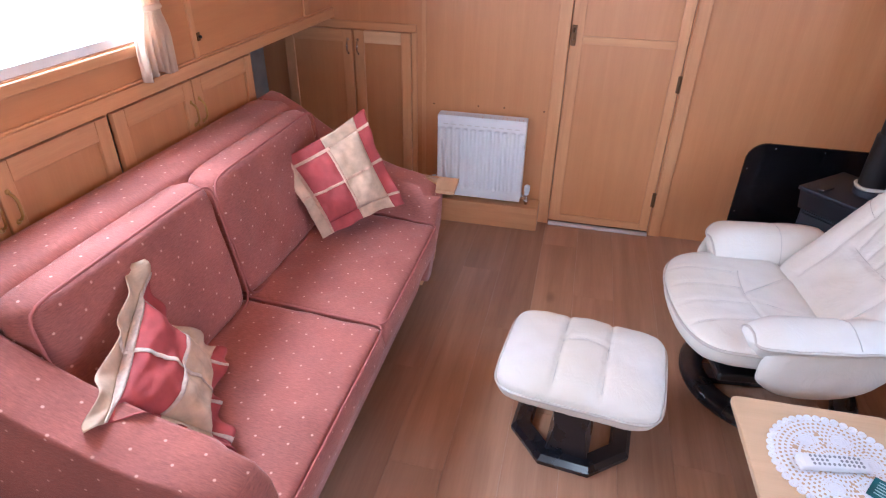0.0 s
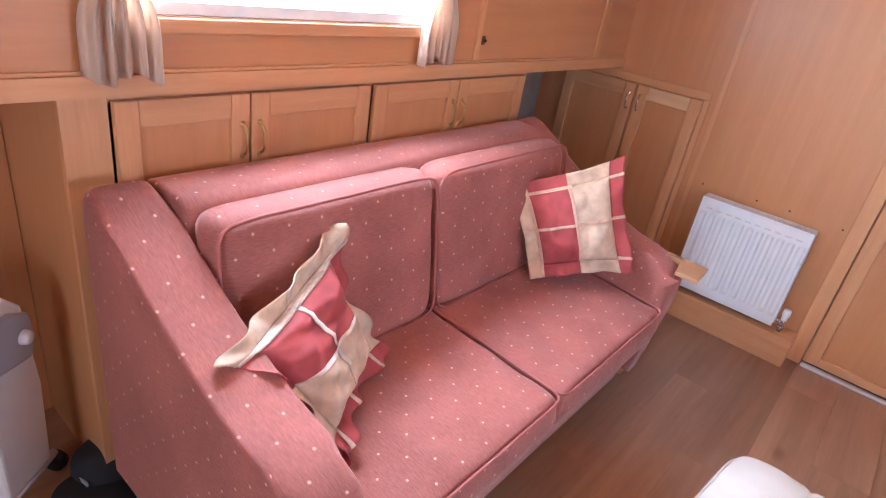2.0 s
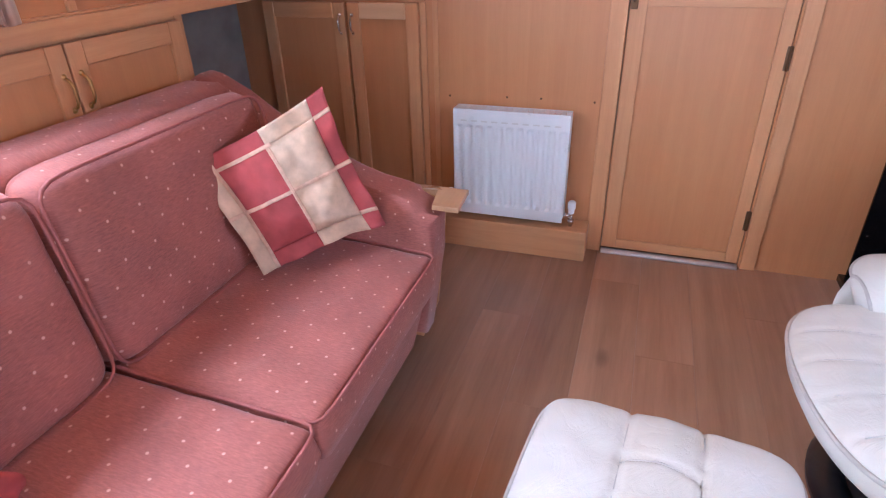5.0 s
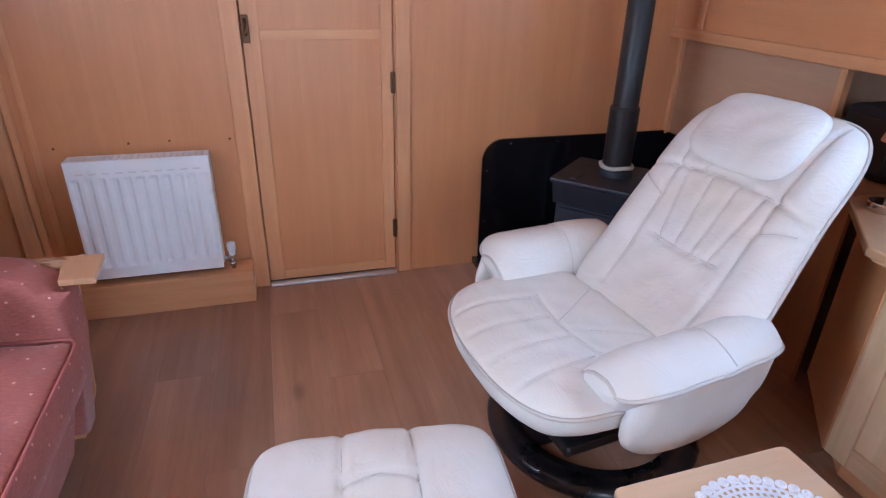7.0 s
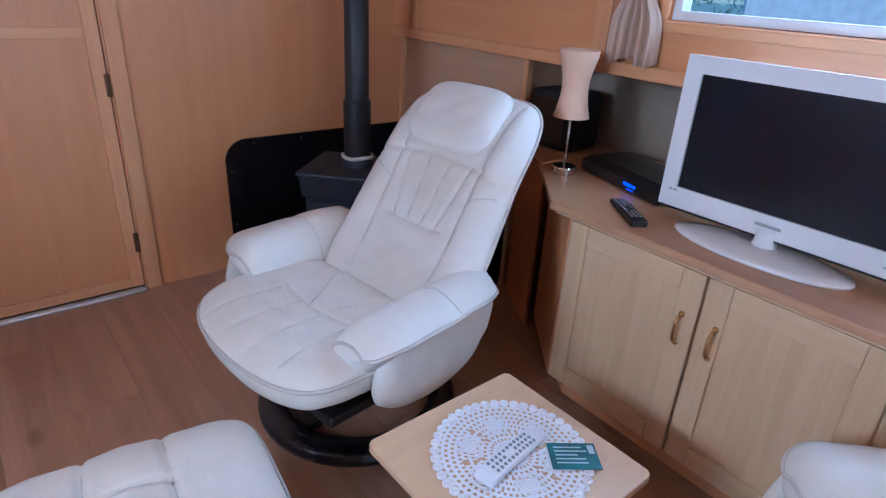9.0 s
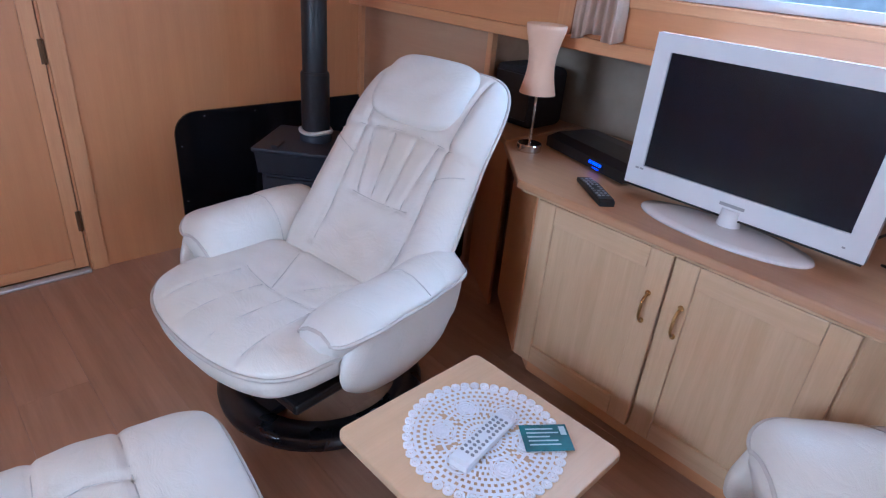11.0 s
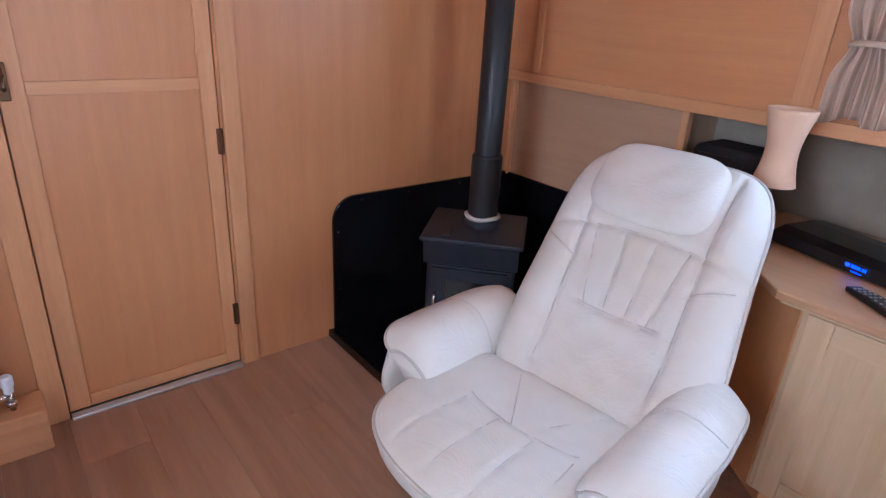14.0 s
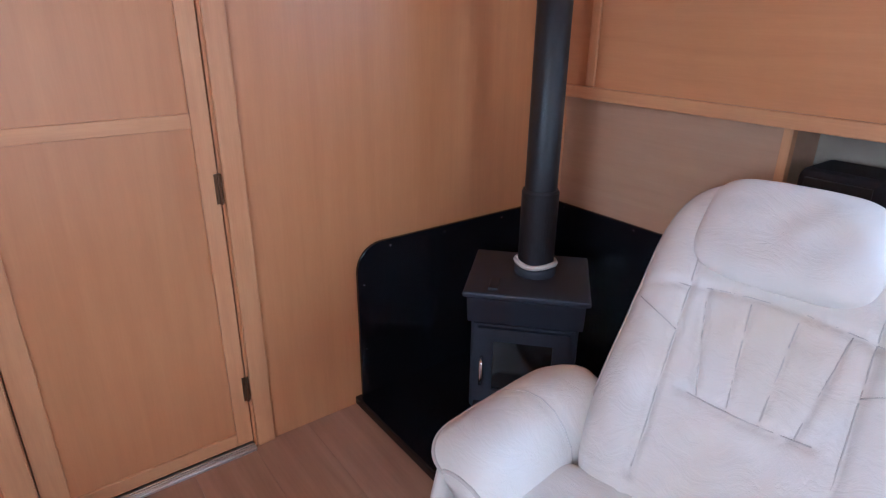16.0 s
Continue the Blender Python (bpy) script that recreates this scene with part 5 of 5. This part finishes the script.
# ---------------------------------------------------------------- small table
tab = thing("coffee_table", "small square pale wood coffee table", "table", "", pose(0.800, 1.198, 0, 0, 0, 1.5))
tt = []
for cx, cy, a0 in ((0.195, 0.195, 0), (-0.195, 0.195, 90), (-0.195, -0.195, 180), (0.195, -0.195, 270)):
    tt += [(cx + 0.018 * math.cos(radians(a0 + k * 22.5)), cy + 0.018 * math.sin(radians(a0 + k * 22.5))) for k in range(5)]
part("tabletop", prism(tt, 0.378, 0.398, "z", 0.003), M["beech"], tab)
part("pedestal", lathe([(0.028, 0.024), (0.026, 0.05), (0.022, 0.10), (0.022, 0.33), (0.045, 0.365), (0.075, 0.377), (0, 0.377)], 24), M["beech"], tab, smooth=True)
part("foot_plate", lathe([(0, 0.0), (0.125, 0.0), (0.13, 0.006), (0.122, 0.018), (0.03, 0.024), (0, 0.024)], 40), M["beech"], tab, smooth=True)

# crochet mat, an openwork disc with a scalloped rim
dl = bmesh.new()
R, RINGS, SECT = 0.152, 22, 120
vv = {}


def dv(i, j, top_):
    key = (i, j % SECT, top_)
    if key not in vv:
        r = 0.004 + R * i / RINGS
        a = 2 * math.pi * j / SECT
        vv[key] = dl.verts.new((r * math.cos(a), r * math.sin(a), 0.0022 if top_ else 0.0004))
    return vv[key]


motif = [(0.088 * math.cos(radians(60 * k)), 0.088 * math.sin(radians(60 * k))) for k in range(6)] + [(0.0, 0.0)]
cells = set()
for i in range(RINGS):
    for j in range(SECT):
        r = R * (i + 0.5) / RINGS
        a = 2 * math.pi * (j + 0.5) / SECT
        x, y = r * math.cos(a), r * math.sin(a)
        near = min(math.hypot(x - p, y - q) for p, q in motif)
        hole = (i % 2 == 1 and (j // (1 if i > 9 else 3 if i < 5 else 2)) % 2 == (i // 2) % 2) and near > 0.020
        if near > 0.040 and 7 < i < 16 and (j // 3) % 2 == 0 and i % 3 != 0:
            hole = True
        if not hole:
            cells.add((i, j))
for i, j in cells:
    dl.faces.new((dv(i, j, True), dv(i + 1, j, True), dv(i + 1, j + 1, True), dv(i, j + 1, True)))
for k in range(44):
    a = 2 * math.pi * k / 44
    c0 = Vector(((R + 0.0095) * math.cos(a), (R + 0.0095) * math.sin(a), 0.0022))
    tube([c0 + Vector((0.0085 * math.cos(t), 0.0085 * math.sin(t), 0)) for t in [2 * math.pi * q / 10 for q in range(10)]], 0.0031, 5, True, bm=dl)
    tube([c0 + Vector((0.0035 * math.cos(t), 0.0035 * math.sin(t), 0)) for t in [2 * math.pi * q / 6 for q in range(6)]], 0.0022, 4, True, bm=dl)
for p, q in motif:
    for r in (0.007, 0.014, 0.021, 0.029):
        tube([(p + r * math.cos(t), q + r * math.sin(t), 0.0030) for t in [2 * math.pi * s / 20 for s in range(20)]], 0.0017, 5, True, bm=dl)
doily = single("crochet_mat", dl, M["lace"], "round white crochet lace mat on the coffee table", "doily", "", False, pose(0.812, 1.200, 0.3985, 0, 0, 11))

remote("remote_control", pose(0.793, 1.188, 0.4045, 0, 0, 10), 0.175, 0.045, M["white_plastic"], M["button"], "white remote control on the crochet mat", 11)
card = thing("leaflet_card", "teal printed card on the crochet mat", "card", "", pose(0.912, 1.115, 0.4042, 0, 0, -36))
part("sheet", box(-0.052, 0.052, -0.037, 0.037, 0.0, 0.0022, 0.0008), M["teal"], card)
for k in range(5):
    part("print_line", box(-0.040, 0.020 + 0.012 * math.sin(k * 2.2), 0.022 - k * 0.011, 0.0255 - k * 0.011, 0.00225, 0.0026), M["ink"], card)
part("print_block", box(0.034, 0.047, 0.006, 0.030, 0.00225, 0.0026), M["ink"], card)

# ---------------------------------------------------------------- heater and cap
ht = thing("oil_heater", "white oil-filled fin radiator standing on the floor", "heater", "", pose(-1.455, 0.375, 0, 0, 0, 38))
for k in range(5):
    x = -0.05 - k * 0.052
    fin = [(-0.075, 0.10), (-0.045, 0.075), (0.045, 0.075), (0.075, 0.10), (0.085, 0.35), (0.075, 0.60), (0.045, 0.635), (-0.045, 0.635), (-0.075, 0.60), (-0.085, 0.35)]
    part("fin", prism(fin, x - 0.011, x + 0.011, "x", 0.008, 3), M["heater"], ht)
part("end_panel", prism([(-0.08, 0.09), (0.08, 0.09), (0.088, 0.35), (0.078, 0.585), (0.03, 0.635), (-0.05, 0.635), (-0.08, 0.60)], -0.022, 0.025, "x", 0.012, 3), M["heater"], ht, "pale control end panel")
part("control_box", prism([(-0.05, 0.47), (0.06, 0.45), (0.085, 0.50), (0.075, 0.57), (0.02, 0.60), (-0.05, 0.60)], 0.025, 0.040, "x", 0.006, 2), M["heater_grey"], ht)
part("dial", moved(lathe([(0, 0.016), (0.016, 0.014), (0.019, 0.0)], 20), Matrix.Translation((0.040, 0.045, 0.52)) @ pose(0, 0, 0, 0, 90, 0)), M["white_plastic"], ht, smooth=True)
part("tie_bar", boxes((-0.32, -0.02, -0.012, 0.012, 0.59, 0.61), (-0.32, -0.02, -0.012, 0.012, 0.10, 0.12)), M["heater"], ht)
for x in (0.0, -0.30):
    ax = part("axle", tube([(x, -0.12, 0.065), (x, 0.12, 0.065)], 0.012, 10), M["heater"], ht, smooth=True)
    for y in (-0.12, 0.12):
        part("castor", moved(lathe([(0, -0.014), (0.028, -0.014), (0.032, 0), (0.028, 0.014), (0, 0.014)], 18), Matrix.Translation((x, y, 0.032)) @ pose(0, 0, 0, 90, 0, 0)), M["black"], ht, "black castor wheel")
part("foot_cap", box(-0.028, 0.028, -0.15, -0.105, 0.062, 0.085, 0.008), M["white_plastic"], ht)

cap = thing("baseball_cap", "black cloth cap lying on the floor by the heater", "cap", "", pose(-1.415, 0.560, 0, 0, 0, 10))


def crown_bend(p):
    return Vector((p.x - 0.03, p.y + 0.02, max(0.002, 0.012 + p.z)))


part("crown", pillow(0.17, 0.19, 0.095, 0.01, 2.2, 2.2, 22, None, crown_bend, 0.02, 4.0), M["black_cloth"], cap, smooth=True)


def peak_bend(p):
    return Vector((p.x + 0.065, p.y - 0.075, 0.012 + p.z - 0.9 * p.y * p.y + 0.01))


part("peak", pillow(0.24, 0.18, 0.004, 0.004, 2.4, 4, 18, None, peak_bend), M["black_cloth"], cap, smooth=True)
part("print_bar", box(-0.03, 0.02, -0.070, -0.066, 0.03, 0.045), M["heater_grey"], cap)

# ---------------------------------------------------------------- outside
single("river", box(-400, 400, -400, 400, -0.9, -0.7), M["water"], "", "", "", False, None, "structure").name = "water"
boat = thing("moored_boat", "white moored cruiser seen through the starboard window", "boat", "", pose(9.0, 2.6, -0.7, 0, 0, 4))
part("hull", prism([(-0.9, 0.0), (0.9, 0.0), (1.15, 0.9), (-1.15, 0.9)], -3.5, 3.5, "y", 0.06), M["steel_hull"], boat)
part("cabin", prism([(-0.95, 0.9), (0.95, 0.9), (0.8, 2.7), (-0.8, 2.7)], -2.3, 2.0, "y", 0.06), M["steel_hull"], boat)
for k in range(4):
    part("window", box(-0.97, -0.86, -1.9 + k * 0.95, -1.2 + k * 0.95, 1.15, 1.55, 0.01), M["navy"], boat)
hedge = bmesh.new()
rng = random.Random(4)
for k in range(9000):
    y = rng.uniform(-25, 40)
    z = rng.betavariate(1.4, 1.6) * (3.2 + 0.9 * math.sin(y * 0.5) + 0.5 * math.sin(y * 1.7))
    c0 = Vector((22 + rng.uniform(-1.5, 1.5), y, -0.6 + z))
    s = rng.uniform(0.05, 0.14)
    q = Euler((rng.uniform(0, 6), rng.uniform(0, 6), rng.uniform(0, 6))).to_matrix()
    vs = [hedge.verts.new(c0 + q @ Vector(p)) for p in ((-s, 0, 0), (0, -s * 0.5, 0.03), (s, 0, 0), (0, s * 0.5, 0.03))]
    hedge.faces.new(vs)
single("hedge", hedge, M["leaf"], "green bank foliage across the water", "hedge", "", False, None, "stuff")
bank = structure("ground_bank", box(20, 200, -80, 80, -0.75, -0.4), M["leaf"])

# ---------------------------------------------------------------- floor planks
PW, PL_ = 0.192, 1.285
made = {}
col = 0
x = -1.80
while x < 2.11:
    y = YR - (col * 0.47) % PL_
    w = min(PW, 2.12 - x)
    while y < YB:
        a, b = max(y, YR), min(y + PL_, YB - 0.001)
        if b - a > 0.02:
            key = (round(w, 3), round(b - a, 3))
            if key not in made:
                pb = bmesh.new()
                e, hw, hl = 0.0005, key[0] / 2, key[1] / 2
                lo = [pb.verts.new((sx * (hw - 0.0003), sy * (hl - 0.0003), -0.012)) for sx, sy in ((-1, -1), (1, -1), (1, 1), (-1, 1))]
                mi = [pb.verts.new((sx * (hw - 0.0003), sy * (hl - 0.0003), -0.0008)) for sx, sy in ((-1, -1), (1, -1), (1, 1), (-1, 1))]
                hi = [pb.verts.new((sx * (hw - e), sy * (hl - e), 0.0)) for sx, sy in ((-1, -1), (1, -1), (1, 1), (-1, 1))]
                pb.faces.new(hi)
                for r0, r1 in ((lo, mi), (mi, hi)):
                    for i in range(4):
                        pb.faces.new((r0[i], r0[(i + 1) % 4], r1[(i + 1) % 4], r1[i]))
                made[key] = finish("plank", pb, M["plank"])
            pk = new("plank", made[key])
            pk.parent = floor
            pk.location = (x + w / 2, (a + b) / 2, 0)
        y += PL_
    x += PW
    col += 1
